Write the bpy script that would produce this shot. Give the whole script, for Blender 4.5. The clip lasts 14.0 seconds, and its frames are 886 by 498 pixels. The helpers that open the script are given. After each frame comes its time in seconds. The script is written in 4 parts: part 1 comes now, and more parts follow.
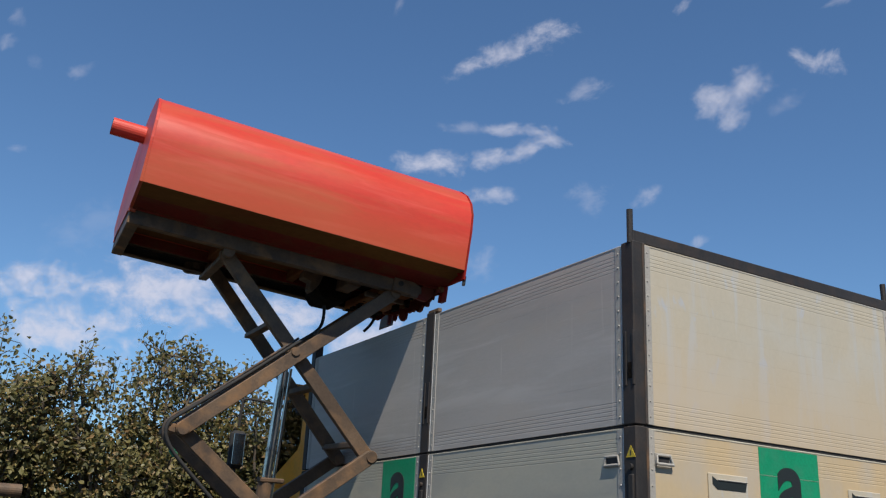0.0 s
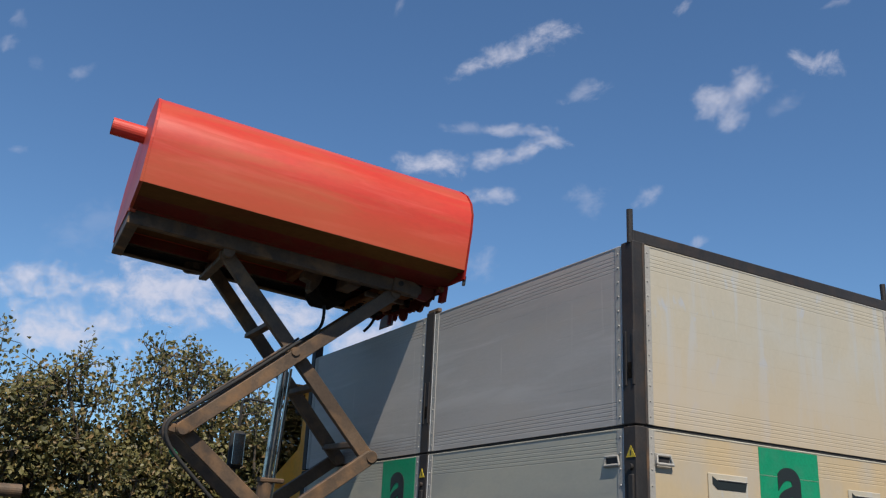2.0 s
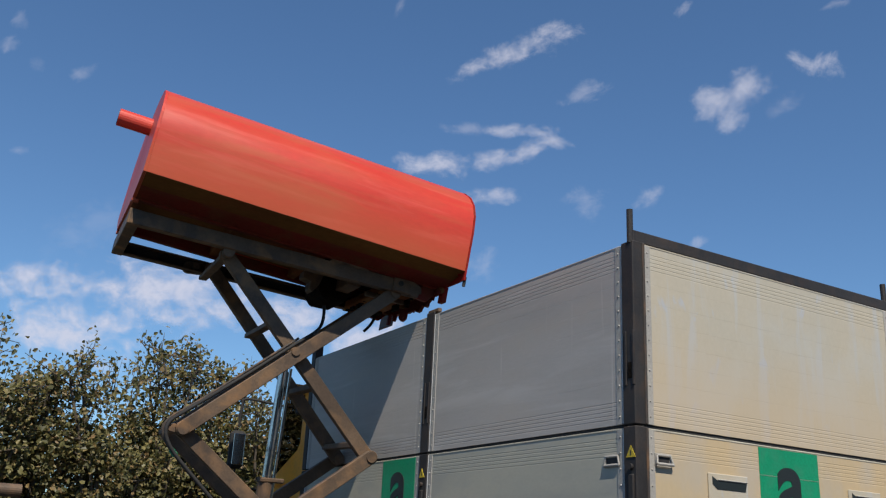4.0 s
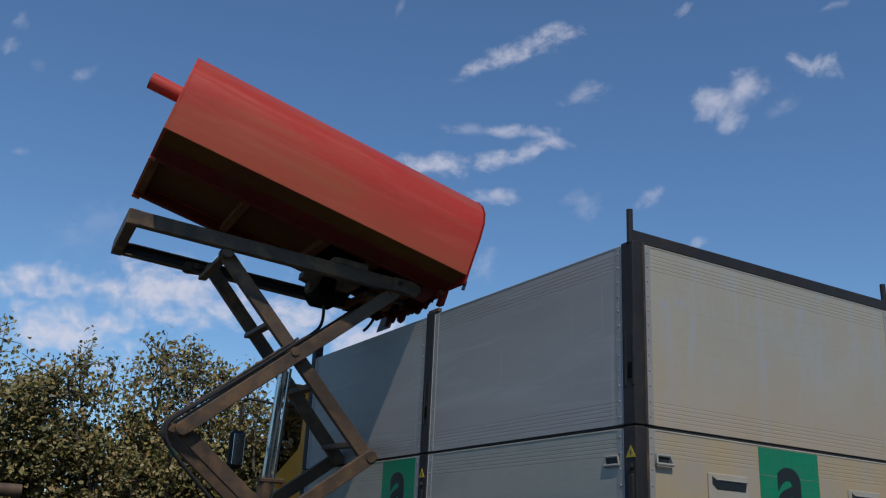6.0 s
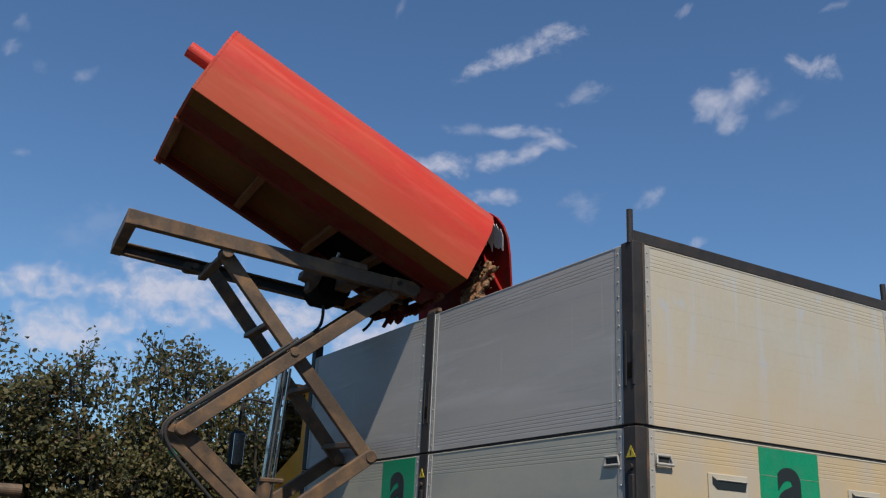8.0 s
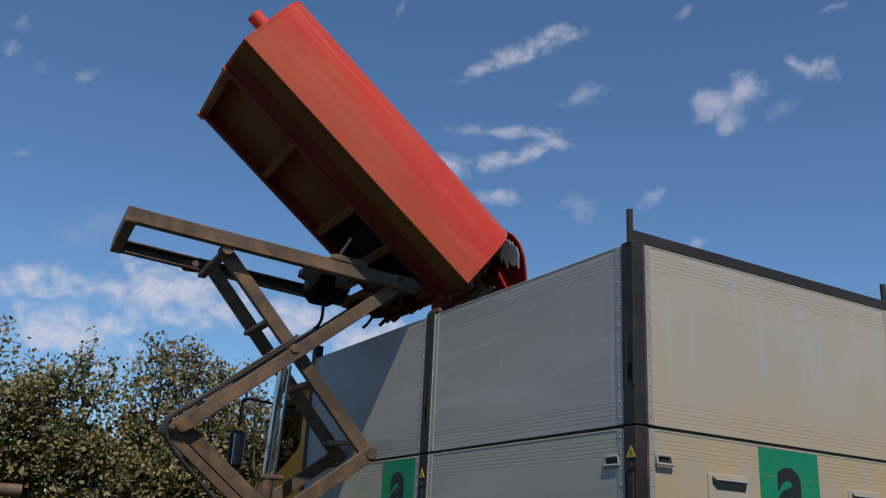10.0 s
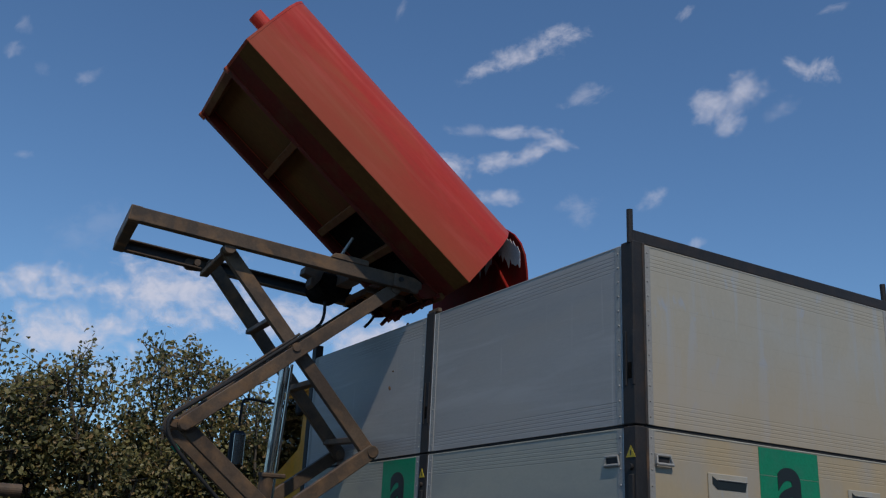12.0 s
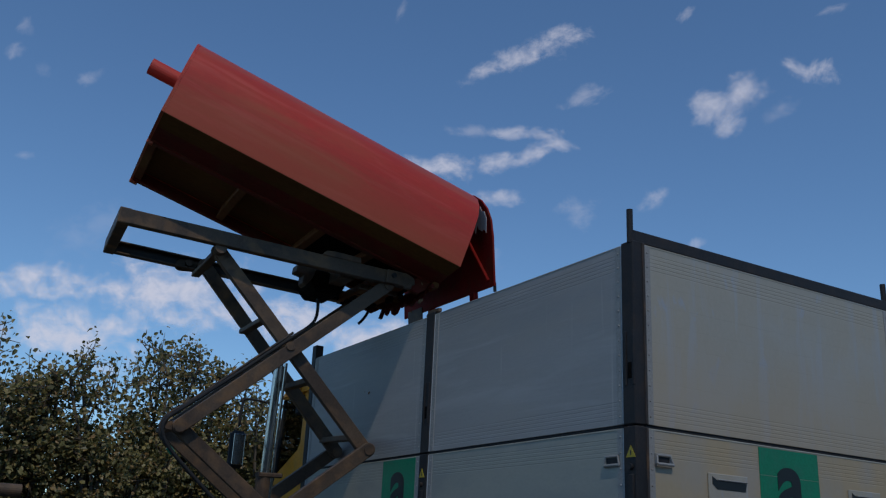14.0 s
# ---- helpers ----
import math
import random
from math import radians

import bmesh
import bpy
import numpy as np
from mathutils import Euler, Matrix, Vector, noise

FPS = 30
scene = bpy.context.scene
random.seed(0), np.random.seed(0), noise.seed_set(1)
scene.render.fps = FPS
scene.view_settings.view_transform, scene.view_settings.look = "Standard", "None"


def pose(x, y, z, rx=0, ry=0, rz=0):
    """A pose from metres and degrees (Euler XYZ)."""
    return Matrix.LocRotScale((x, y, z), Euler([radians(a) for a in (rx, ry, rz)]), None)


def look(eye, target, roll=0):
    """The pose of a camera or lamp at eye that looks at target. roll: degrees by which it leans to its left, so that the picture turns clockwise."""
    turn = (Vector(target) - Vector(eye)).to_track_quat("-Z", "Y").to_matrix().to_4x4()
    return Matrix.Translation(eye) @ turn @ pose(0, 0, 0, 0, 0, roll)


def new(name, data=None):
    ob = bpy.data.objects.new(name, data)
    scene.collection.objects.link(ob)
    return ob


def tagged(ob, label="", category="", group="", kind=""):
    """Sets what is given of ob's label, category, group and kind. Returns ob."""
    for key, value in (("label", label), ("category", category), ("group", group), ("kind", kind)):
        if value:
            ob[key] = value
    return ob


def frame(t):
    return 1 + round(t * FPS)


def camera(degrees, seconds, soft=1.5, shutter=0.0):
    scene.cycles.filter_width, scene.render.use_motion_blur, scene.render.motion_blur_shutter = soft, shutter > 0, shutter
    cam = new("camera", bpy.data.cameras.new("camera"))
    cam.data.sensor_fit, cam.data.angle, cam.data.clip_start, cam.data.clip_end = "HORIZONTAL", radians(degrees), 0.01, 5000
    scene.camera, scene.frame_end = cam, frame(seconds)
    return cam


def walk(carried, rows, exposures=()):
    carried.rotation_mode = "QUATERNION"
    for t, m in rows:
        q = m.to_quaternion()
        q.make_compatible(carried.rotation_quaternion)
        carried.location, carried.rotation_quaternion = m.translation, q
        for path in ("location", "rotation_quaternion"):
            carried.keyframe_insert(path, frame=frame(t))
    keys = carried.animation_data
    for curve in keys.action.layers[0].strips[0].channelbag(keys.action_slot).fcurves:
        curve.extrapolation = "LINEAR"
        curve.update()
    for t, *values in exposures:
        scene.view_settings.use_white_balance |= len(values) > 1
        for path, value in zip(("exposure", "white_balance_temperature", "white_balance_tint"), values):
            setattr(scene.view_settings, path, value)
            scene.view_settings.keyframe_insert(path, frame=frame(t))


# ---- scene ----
cam = camera(50.54, 14.0, 1.25)
EYE = (-3.703, -4.0045, 1.6)
walk(cam, [(0, look(EYE, (1.1412, 4.1488, 4.7714), 2.753)), (14, look(EYE, (1.1412, 4.1488, 4.7714), 2.753))], [(0, 0.05), (3.2, 0.05), (6.5, -0.05), (14, -0.12)])

# ---- sky and sun ----
SUN_WAY = Vector((0.195, 0.62, -0.86)).normalized()
sun_el = math.asin(-SUN_WAY.z)
world = bpy.data.worlds.new("sky")
scene.world = world
world.use_nodes = True
wn = world.node_tree.nodes
sky = wn.new("ShaderNodeTexSky")
sky.sky_type = "NISHITA"
sky.sun_disc = False
sky.sun_elevation = sun_el
sky.sun_rotation = math.atan2(-SUN_WAY.x, -SUN_WAY.y)
sky.air_density, sky.dust_density, sky.ozone_density = 1.0, 0.0, 2.0
wn["Background"].inputs[1].default_value = 0.096
clear = wn.new("ShaderNodeMix")
clear.data_type, clear.blend_type = "RGBA", "MULTIPLY"
clear.inputs[0].default_value, clear.inputs[7].default_value = 1.0, (0.765, 1.005, 1.195, 1)
world.node_tree.links.new(sky.outputs[0], clear.inputs[6])
world.node_tree.links.new(clear.outputs[2], wn["Background"].inputs[0])
sun = new("sun", bpy.data.lights.new("sun", "SUN"))
sun.data.energy, sun.data.angle, sun.data.color = 5.0, radians(0.53), (1.0, 0.93, 0.82)
sun.matrix_world = look((0, 0, 60), Vector((0, 0, 60)) + SUN_WAY)


# ---- materials ----
def mat(name, base, dark, rough=0.6, metal=0.0, big=2.0, fine=45.0, bump=0.15, stretch=(1, 1, 1), stain=None, amount=0.5, depth=0.004, speck=0.35, gloss=0.5, dust=None, streaks=()):
    """Paint or metal with broad patches, fine grain, optional stains and a fine relief, at real size."""
    m = bpy.data.materials.new(name)
    m.use_nodes = True
    n, l = m.node_tree.nodes, m.node_tree.links
    b = n["Principled BSDF"]
    b.inputs["Metallic"].default_value = metal
    b.inputs["Specular IOR Level"].default_value = gloss
    co = n.new("ShaderNodeTexCoord")
    mp = n.new("ShaderNodeMapping")
    mp.inputs["Scale"].default_value = stretch
    l.new(co.outputs["Object"], mp.inputs["Vector"])
    info = n.new("ShaderNodeObjectInfo")
    sh = n.new("ShaderNodeVectorMath")
    sh.operation = "MULTIPLY_ADD"
    sh.inputs[1].default_value = (37, 37, 37)
    l.new(info.outputs["Random"], sh.inputs[0])
    l.new(mp.outputs[0], sh.inputs[2])

    def noise_at(scale, detail):
        t = n.new("ShaderNodeTexNoise")
        t.inputs["Scale"].default_value, t.inputs["Detail"].default_value = scale, detail
        l.new(sh.outputs[0], t.inputs["Vector"])
        return t.outputs["Fac"]

    def ramp(src, lo, hi):
        r = n.new("ShaderNodeMapRange")
        r.inputs[1].default_value, r.inputs[2].default_value = lo, hi
        l.new(src, r.inputs[0])
        return r.outputs[0]

    def blend(fac, a, c):
        x = n.new("ShaderNodeMix")
        x.data_type = "RGBA"
        l.new(fac, x.inputs[0])
        for k, v in ((6, a), (7, c)):
            if isinstance(v, tuple):
                x.inputs[k].default_value = (*v, 1)
            else:
                l.new(v, x.inputs[k])
        return x.outputs[2]

    broad, grain = noise_at(big, 5), noise_at(fine, 4)
    col = blend(ramp(broad, 0.3, 0.7), dark, base)
    g = n.new("ShaderNodeMix")
    g.data_type, g.blend_type = "RGBA", "MULTIPLY"
    g.inputs[0].default_value = speck
    l.new(col, g.inputs[6])
    l.new(ramp(grain, 0.1, 0.75), g.inputs[7])
    col = g.outputs[2]
    if stain:
        f = n.new("ShaderNodeMath")
        f.operation = "MULTIPLY"
        f.inputs[1].default_value = amount
        l.new(ramp(noise_at(big * 2.7, 8), 0.48, 0.68), f.inputs[0])
        col = blend(f.outputs[0], col, stain)
    for tone, share, way, size, lo, hi in streaks:
        # smears drawn out along one direction
        mp2 = n.new("ShaderNodeMapping")
        mp2.inputs["Scale"].default_value = way
        l.new(co.outputs["Object"], mp2.inputs["Vector"])
        t = n.new("ShaderNodeTexNoise")
        t.inputs["Scale"].default_value, t.inputs["Detail"].default_value, t.inputs["Roughness"].default_value, t.inputs["Distortion"].default_value = size, 5, 0.55, 0.5
        l.new(mp2.outputs[0], t.inputs["Vector"])
        f = n.new("ShaderNodeMath")
        f.operation = "MULTIPLY"
        f.inputs[1].default_value = share
        l.new(ramp(t.outputs["Fac"], lo, hi), f.inputs[0])
        col = blend(f.outputs[0], col, tone)
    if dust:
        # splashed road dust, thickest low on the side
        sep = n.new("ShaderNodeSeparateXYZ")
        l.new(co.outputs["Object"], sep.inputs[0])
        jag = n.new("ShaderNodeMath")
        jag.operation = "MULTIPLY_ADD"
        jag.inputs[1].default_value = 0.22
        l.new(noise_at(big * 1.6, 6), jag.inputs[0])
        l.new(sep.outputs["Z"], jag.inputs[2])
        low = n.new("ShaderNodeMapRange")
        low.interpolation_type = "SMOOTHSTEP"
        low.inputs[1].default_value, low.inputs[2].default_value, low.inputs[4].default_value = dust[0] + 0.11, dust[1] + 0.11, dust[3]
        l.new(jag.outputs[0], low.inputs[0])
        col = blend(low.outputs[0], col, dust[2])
    l.new(col, b.inputs["Base Color"])
    rr = n.new("ShaderNodeMapRange")
    rr.inputs[3].default_value, rr.inputs[4].default_value = rough - 0.12, min(1, rough + 0.12)
    l.new(broad, rr.inputs[0])
    l.new(rr.outputs[0], b.inputs["Roughness"])
    bp = n.new("ShaderNodeBump")
    bp.inputs["Strength"].default_value, bp.inputs["Distance"].default_value = bump, depth
    l.new(grain, bp.inputs["Height"])
    l.new(bp.outputs[0], b.inputs["Normal"])
    return m


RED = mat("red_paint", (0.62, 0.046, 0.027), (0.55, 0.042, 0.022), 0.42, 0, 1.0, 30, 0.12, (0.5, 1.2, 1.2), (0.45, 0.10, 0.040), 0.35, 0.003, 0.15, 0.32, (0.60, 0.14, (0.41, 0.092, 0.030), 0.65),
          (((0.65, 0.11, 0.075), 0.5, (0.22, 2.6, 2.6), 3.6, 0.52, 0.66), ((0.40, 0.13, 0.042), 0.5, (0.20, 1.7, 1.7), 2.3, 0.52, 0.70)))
RED_BEAM = mat("grimy_shaded_red_paint", (0.22, 0.024, 0.014), (0.15, 0.022, 0.012), 0.65, 0, 2.0, 30, 0.3, (1, 1, 1), (0.13, 0.06, 0.022), 0.5, 0.004, 0.3, 0.2)
OCHRE_DUST = mat("ochre_dusted_red_paint", (0.215, 0.100, 0.026), (0.15, 0.062, 0.020), 0.85, 0, 1.3, 30, 0.3, (0.6, 1, 1), (0.20, 0.045, 0.02), 0.55, 0.004, 0.3, 0.12)
RED_DIRTY = mat("dirty_red_paint", (0.24, 0.095, 0.032), (0.17, 0.050, 0.020), 0.8, 0, 1.6, 30, 0.4, (1, 1, 1), (0.24, 0.14, 0.05), 0.6, 0.004, 0.35, 0.12)
STEEL = mat("dusty_grey_steel", (0.165, 0.110, 0.070), (0.082, 0.057, 0.040), 0.6, 0, 2.6, 60, 0.3, (1, 1, 1), (0.26, 0.145, 0.070), 0.5, 0.004, 0.35, 0.3, None,
            (((0.060, 0.044, 0.034), 0.55, (1, 1, 1), 6.0, 0.56, 0.70), ((0.32, 0.165, 0.065), 0.6, (1, 1, 1), 3.4, 0.58, 0.74)))
BLACK_STEEL = mat("black_steel", (0.046, 0.042, 0.040), (0.030, 0.028, 0.027), 0.55, 0, 4.0, 70, 0.25, (1, 1, 1), (0.08, 0.050, 0.032), 0.3, 0.004, 0.35, 0.25)
HIGHLIGHT = mat("painted_highlight", (0.74, 0.73, 0.70), (0.66, 0.65, 0.62), 0.5, 0.0, 5, 80, 0.1)
DOOR_RED = mat("dark_door_red", (0.36, 0.018, 0.014), (0.25, 0.014, 0.010), 0.72, 0, 2.5, 30, 0.4, (1, 1, 1), (0.15, 0.05, 0.022), 0.4, 0.004, 0.35, 0.1)
ALU = mat("weathered_aluminium", (0.455, 0.415, 0.370), (0.365, 0.338, 0.305), 0.46, 0.05, 1.2, 50, 0.04, (0.4, 0.4, 1.6), (0.42, 0.37, 0.31), 0.5, 0.003, 0.08, 0.5, None,
          (((0.50, 0.47, 0.43), 0.6, (0.22, 1, 2.6), 3.0, 0.50, 0.66), ((0.56, 0.52, 0.46), 0.5, (9, 9, 0.35), 2.0, 0.66, 0.74)))
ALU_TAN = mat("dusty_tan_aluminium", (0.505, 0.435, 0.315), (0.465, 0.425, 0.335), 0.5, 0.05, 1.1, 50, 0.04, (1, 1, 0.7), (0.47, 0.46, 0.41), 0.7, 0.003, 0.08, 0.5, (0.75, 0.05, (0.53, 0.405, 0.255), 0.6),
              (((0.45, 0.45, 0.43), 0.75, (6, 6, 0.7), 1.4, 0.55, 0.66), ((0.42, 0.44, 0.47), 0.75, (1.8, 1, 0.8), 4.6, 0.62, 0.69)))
ALU_LOW = mat("greenish_weathered_aluminium", (0.475, 0.445, 0.345), (0.40, 0.385, 0.315), 0.5, 0.05, 1.6, 50, 0.04, (0.6, 0.6, 1.6), (0.33, 0.32, 0.285), 0.55, 0.003, 0.1)
CREAM = mat("cream_rail", (0.60, 0.55, 0.43), (0.50, 0.46, 0.36), 0.5, 0.05, 5, 80, 0.1)
ALU_OCHRE = mat("ochre_stained_aluminium", (0.545, 0.412, 0.240), (0.50, 0.40, 0.255), 0.5, 0.05, 1.5, 50, 0.04, (1, 1, 0.6), (0.43, 0.40, 0.35), 0.5, 0.003, 0.08)
DARK = mat("grime_and_shade_black", (0.014, 0.011, 0.009), (0.008, 0.007, 0.006), 0.95, 0, 5, 50, 0.5, (1, 1, 1), (0.03, 0.02, 0.012), 0.5, 0.01, 0.3, 0.05)
ALU_BARE = mat("bare_aluminium", (0.45, 0.42, 0.37), (0.39, 0.37, 0.33), 0.6, 0.1, 5, 90, 0.15)
CHROME = mat("polished_rod", (0.72, 0.68, 0.64), (0.55, 0.51, 0.47), 0.16, 1.0, 4, 60, 0.05)
RUBBER = mat("black_rubber", (0.02, 0.02, 0.02), (0.03, 0.028, 0.026), 0.8, 0, 6, 60, 0.3)
YELLOW = mat("yellow_cab_paint", (0.98, 0.38, 0.018), (0.92, 0.35, 0.018), 0.4, 0, 2, 60, 0.1, (1, 1, 1), (0.3, 0.2, 0.08), 0.3)
GREEN = mat("green_vinyl", (0.003, 0.30, 0.135), (0.003, 0.27, 0.12), 0.5, 0, 4, 80, 0.1, (1, 1, 1), (0.05, 0.2, 0.12), 0.3)
INK_AND_HOLLOW = mat("black_print_and_hollow", (0.015, 0.02, 0.02), (0.02, 0.025, 0.022), 0.5, 0, 5, 80, 0.1)
WARN = mat("yellow_vinyl", (0.65, 0.48, 0.03), (0.55, 0.40, 0.03), 0.5, 0, 8, 80, 0.1)
AMBER = mat("amber_plastic", (0.75, 0.28, 0.02), (0.65, 0.24, 0.02), 0.3, 0, 8, 80, 0.05)
SOIL = mat("brown_sweepings", (0.30, 0.140, 0.062), (0.18, 0.082, 0.036), 0.95, 0, 9, 40, 1.0, (1, 1, 1), (0.28, 0.19, 0.10), 0.7, 0.02)
PALE = mat("pale_matte", (0.85, 0.83, 0.85), (0.75, 0.74, 0.76), 0.8, 0, 9, 60, 0.4)
BARK = mat("bark", (0.13, 0.10, 0.07), (0.07, 0.055, 0.04), 0.9, 0, 4, 40, 0.8, (1, 1, 0.2), None, 0, 0.02)
PLASTER = mat("grey_render", (0.22, 0.21, 0.19), (0.17, 0.16, 0.145), 0.9, 0, 0.5, 40, 0.4, (1, 1, 1), (0.13, 0.12, 0.10), 0.4, 0.01)
ASPHALT = mat("worn_asphalt", (0.055, 0.052, 0.048), (0.04, 0.04, 0.04), 0.9, 0, 0.4, 60, 0.6, (1, 1, 1), (0.11, 0.10, 0.08), 0.5, 0.01)


def glass_mat():
    m = bpy.data.materials.new("clear_glass")
    m.use_nodes = True
    n, l = m.node_tree.nodes, m.node_tree.links
    n.remove(n["Principled BSDF"])
    tr, gl, mx, fr = (n.new("ShaderNodeBsdf" + k) if k in ("Transparent", "Glossy") else n.new(k) for k in ("Transparent", "Glossy", "ShaderNodeMixShader", "ShaderNodeFresnel"))
    tr.inputs[0].default_value = (0.93, 0.97, 0.96, 1)
    gl.inputs["Roughness"].default_value = 0.02
    fr.inputs[0].default_value = 1.6
    l.new(fr.outputs[0], mx.inputs[0])
    l.new(tr.outputs[0], mx.inputs[1])
    l.new(gl.outputs[0], mx.inputs[2])
    l.new(mx.outputs[0], n["Material Output"].inputs[0])
    return m


GLASS = glass_mat()


def leaf_mat(name, ramp_stops):
    m = bpy.data.materials.new(name)
    m.use_nodes = True
    n, l = m.node_tree.nodes, m.node_tree.links
    b = n["Principled BSDF"]
    geo = n.new("ShaderNodeNewGeometry")
    cr = n.new("ShaderNodeValToRGB")
    while len(cr.color_ramp.elements) < len(ramp_stops):
        cr.color_ramp.elements.new(0.5)
    for e, (p, c) in zip(cr.color_ramp.elements, ramp_stops):
        e.position, e.color = p, (*c, 1)
    l.new(geo.outputs["Random Per Island"], cr.inputs[0])
    l.new(cr.outputs[0], b.inputs["Base Color"])
    b.inputs["Roughness"].default_value = 0.5
    tl = n.new("ShaderNodeBsdfTranslucent")
    l.new(cr.outputs[0], tl.inputs[0])
    mx = n.new("ShaderNodeMixShader")
    mx.inputs[0].default_value = 0.36
    l.new(b.outputs[0], mx.inputs[1])
    l.new(tl.outputs[0], mx.inputs[2])
    l.new(mx.outputs[0], n["Material Output"].inputs[0])
    return m


LEAF = leaf_mat("leaves", [(0.0, (0.060, 0.060, 0.019)), (0.4, (0.128, 0.118, 0.036)), (0.75, (0.265, 0.225, 0.085)), (1.0, (0.26, 0.160, 0.066))])


def cloud_mat(name, density, seed, wisp, thick=0.0, lit=(0.86, 0.855, 0.98), glow=0.77):
    """White vapour: thin and thick by noise, fading out to the rim of its sheet."""
    m = bpy.data.materials.new(name)
    m.use_nodes = True
    n, l = m.node_tree.nodes, m.node_tree.links
    n.remove(n["Principled BSDF"])
    co = n.new("ShaderNodeTexCoord")
    mp = n.new("ShaderNodeMapping")
    mp.inputs["Location"].default_value = (seed, seed * 1.7, 0)
    mp.inputs["Scale"].default_value = wisp
    l.new(co.outputs["Object"], mp.inputs["Vector"])
    t = n.new("ShaderNodeTexNoise")
    t.inputs["Scale"].default_value, t.inputs["Detail"].default_value, t.inputs["Roughness"].default_value = 0.024, 9 if thick else 8, 0.62 if thick else 0.60
    t.inputs["Distortion"].default_value = 0.35 if thick else 0.25
    l.new(mp.outputs[0], t.inputs["Vector"])
    gen = n.new("ShaderNodeMapping")
    gen.inputs["Location"].default_value, gen.inputs["Scale"].default_value = (-1, -1, 0), (2, 2, 0)
    l.new(co.outputs["Generated"], gen.inputs["Vector"])
    ln = n.new("ShaderNodeVectorMath")
    ln.operation = "LENGTH"
    l.new(gen.outputs[0], ln.inputs[0])
    rim = n.new("ShaderNodeMapRange")
    rim.interpolation_type = "SMOOTHSTEP"
    rim.inputs[1].default_value, rim.inputs[2].default_value, rim.inputs[3].default_value, rim.inputs[4].default_value = 0.0, 0.95, (0.37, 0.20)[not thick], (-0.27, -0.38)[not thick]
    l.new(ln.outputs["Value"], rim.inputs[0])
    ad = n.new("ShaderNodeMath")
    l.new(t.outputs["Fac"], ad.inputs[0])
    l.new(rim.outputs[0], ad.inputs[1])
    al = n.new("ShaderNodeMapRange")
    al.interpolation_type = "SMOOTHSTEP"
    al.inputs[1].default_value, al.inputs[2].default_value, al.inputs[4].default_value = 0.42, 0.86, density
    l.new(ad.outputs[0], al.inputs[0])
    # the vapour gives off its own brightness in place of being sunlit
    tr, em, mx = n.new("ShaderNodeBsdfTransparent"), n.new("ShaderNodeEmission"), n.new("ShaderNodeMixShader")
    em.inputs[0].default_value, em.inputs[1].default_value = (*lit, 1), glow
    l.new(al.outputs[0], mx.inputs[0])
    l.new(tr.outputs[0], mx.inputs[1])
    l.new(em.outputs[0], mx.inputs[2])
    l.new(mx.outputs[0], n["Material Output"].inputs[0])
    return m


# ---- mesh helpers ----
def mesh_of(name, bm, material):
    me = bpy.data.meshes.new(name)
    bmesh.ops.recalc_face_normals(bm, faces=bm.faces)
    bm.to_mesh(me)
    bm.free()
    me.materials.append(material)
    return me


def part(name, bm, material, parent=None, label="", m=None, smooth=False):
    ob = new(name, mesh_of(name, bm, material))
    if smooth:
        for p in ob.data.polygons:
            p.use_smooth = True
    ob.parent = parent
    if m is not None:
        ob.matrix_basis = m
    if label:
        tagged(ob, label)
    return ob


def thing(name, label, category, m=None, group="", kind=""):
    ob = new(name)
    ob.empty_display_size = 0.2
    if m is not None:
        ob.matrix_basis = m
    return tagged(ob, label, category, group, kind)


def box(x0, x1, y0, y1, z0, z1, bevel=0.004, bm=None):
    own = bm is None
    t = bmesh.new()
    v = [t.verts.new((x, y, z)) for x in (x0, x1) for y in (y0, y1) for z in (z0, z1)]
    for f in ((0, 1, 3, 2), (4, 6, 7, 5), (0, 4, 5, 1), (2, 3, 7, 6), (0, 2, 6, 4), (1, 5, 7, 3)):
        t.faces.new([v[i] for i in f])
    bmesh.ops.recalc_face_normals(t, faces=t.faces)
    if bevel:
        bmesh.ops.bevel(t, geom=t.edges[:], offset=bevel, segments=1, affect="EDGES")
    if own:
        return t
    join(bm, t)
    return bm


def join(bm, t, m=None):
    if m is not None:
        bmesh.ops.transform(t, matrix=m, verts=t.verts)
    me = bpy.data.meshes.new("tmp")
    t.to_mesh(me)
    t.free()
    bm.from_mesh(me)
    bpy.data.meshes.remove(me)
    return bm


def tube(a, b, r, sides=16, bm=None, r2=None):
    a, b = Vector(a), Vector(b)
    t = bmesh.new()
    bmesh.ops.create_cone(t, cap_ends=True, segments=sides, radius1=r, radius2=r if r2 is None else r2, depth=(b - a).length)
    m = Matrix.Translation((a + b) / 2) @ (b - a).to_track_quat("Z", "Y").to_matrix().to_4x4()
    bmesh.ops.transform(t, matrix=m, verts=t.verts)
    if bm is None:
        return t
    return join(bm, t)


def pipe_along(name, pts, r, material, parent=None, label=""):
    """A bent hose or bar through the points."""
    cu = bpy.data.curves.new(name, "CURVE")
    cu.dimensions, cu.bevel_depth, cu.bevel_resolution, cu.use_fill_caps = "3D", r, 3, True
    sp = cu.splines.new("NURBS")
    sp.points.add(len(pts) - 1)
    for p, c in zip(sp.points, pts):
        p.co = (*c, 1)
    sp.use_endpoint_u, sp.order_u = True, 3
    tmp = new("tmp_curve", cu)
    bpy.context.view_layer.update()
    me = bpy.data.meshes.new_from_object(tmp.evaluated_get(bpy.context.evaluated_depsgraph_get()))
    bpy.data.objects.remove(tmp)
    me.materials.clear()
    me.materials.append(material)
    ob = new(name, me)
    ob.parent = parent
    if label:
        tagged(ob, label)
    return ob


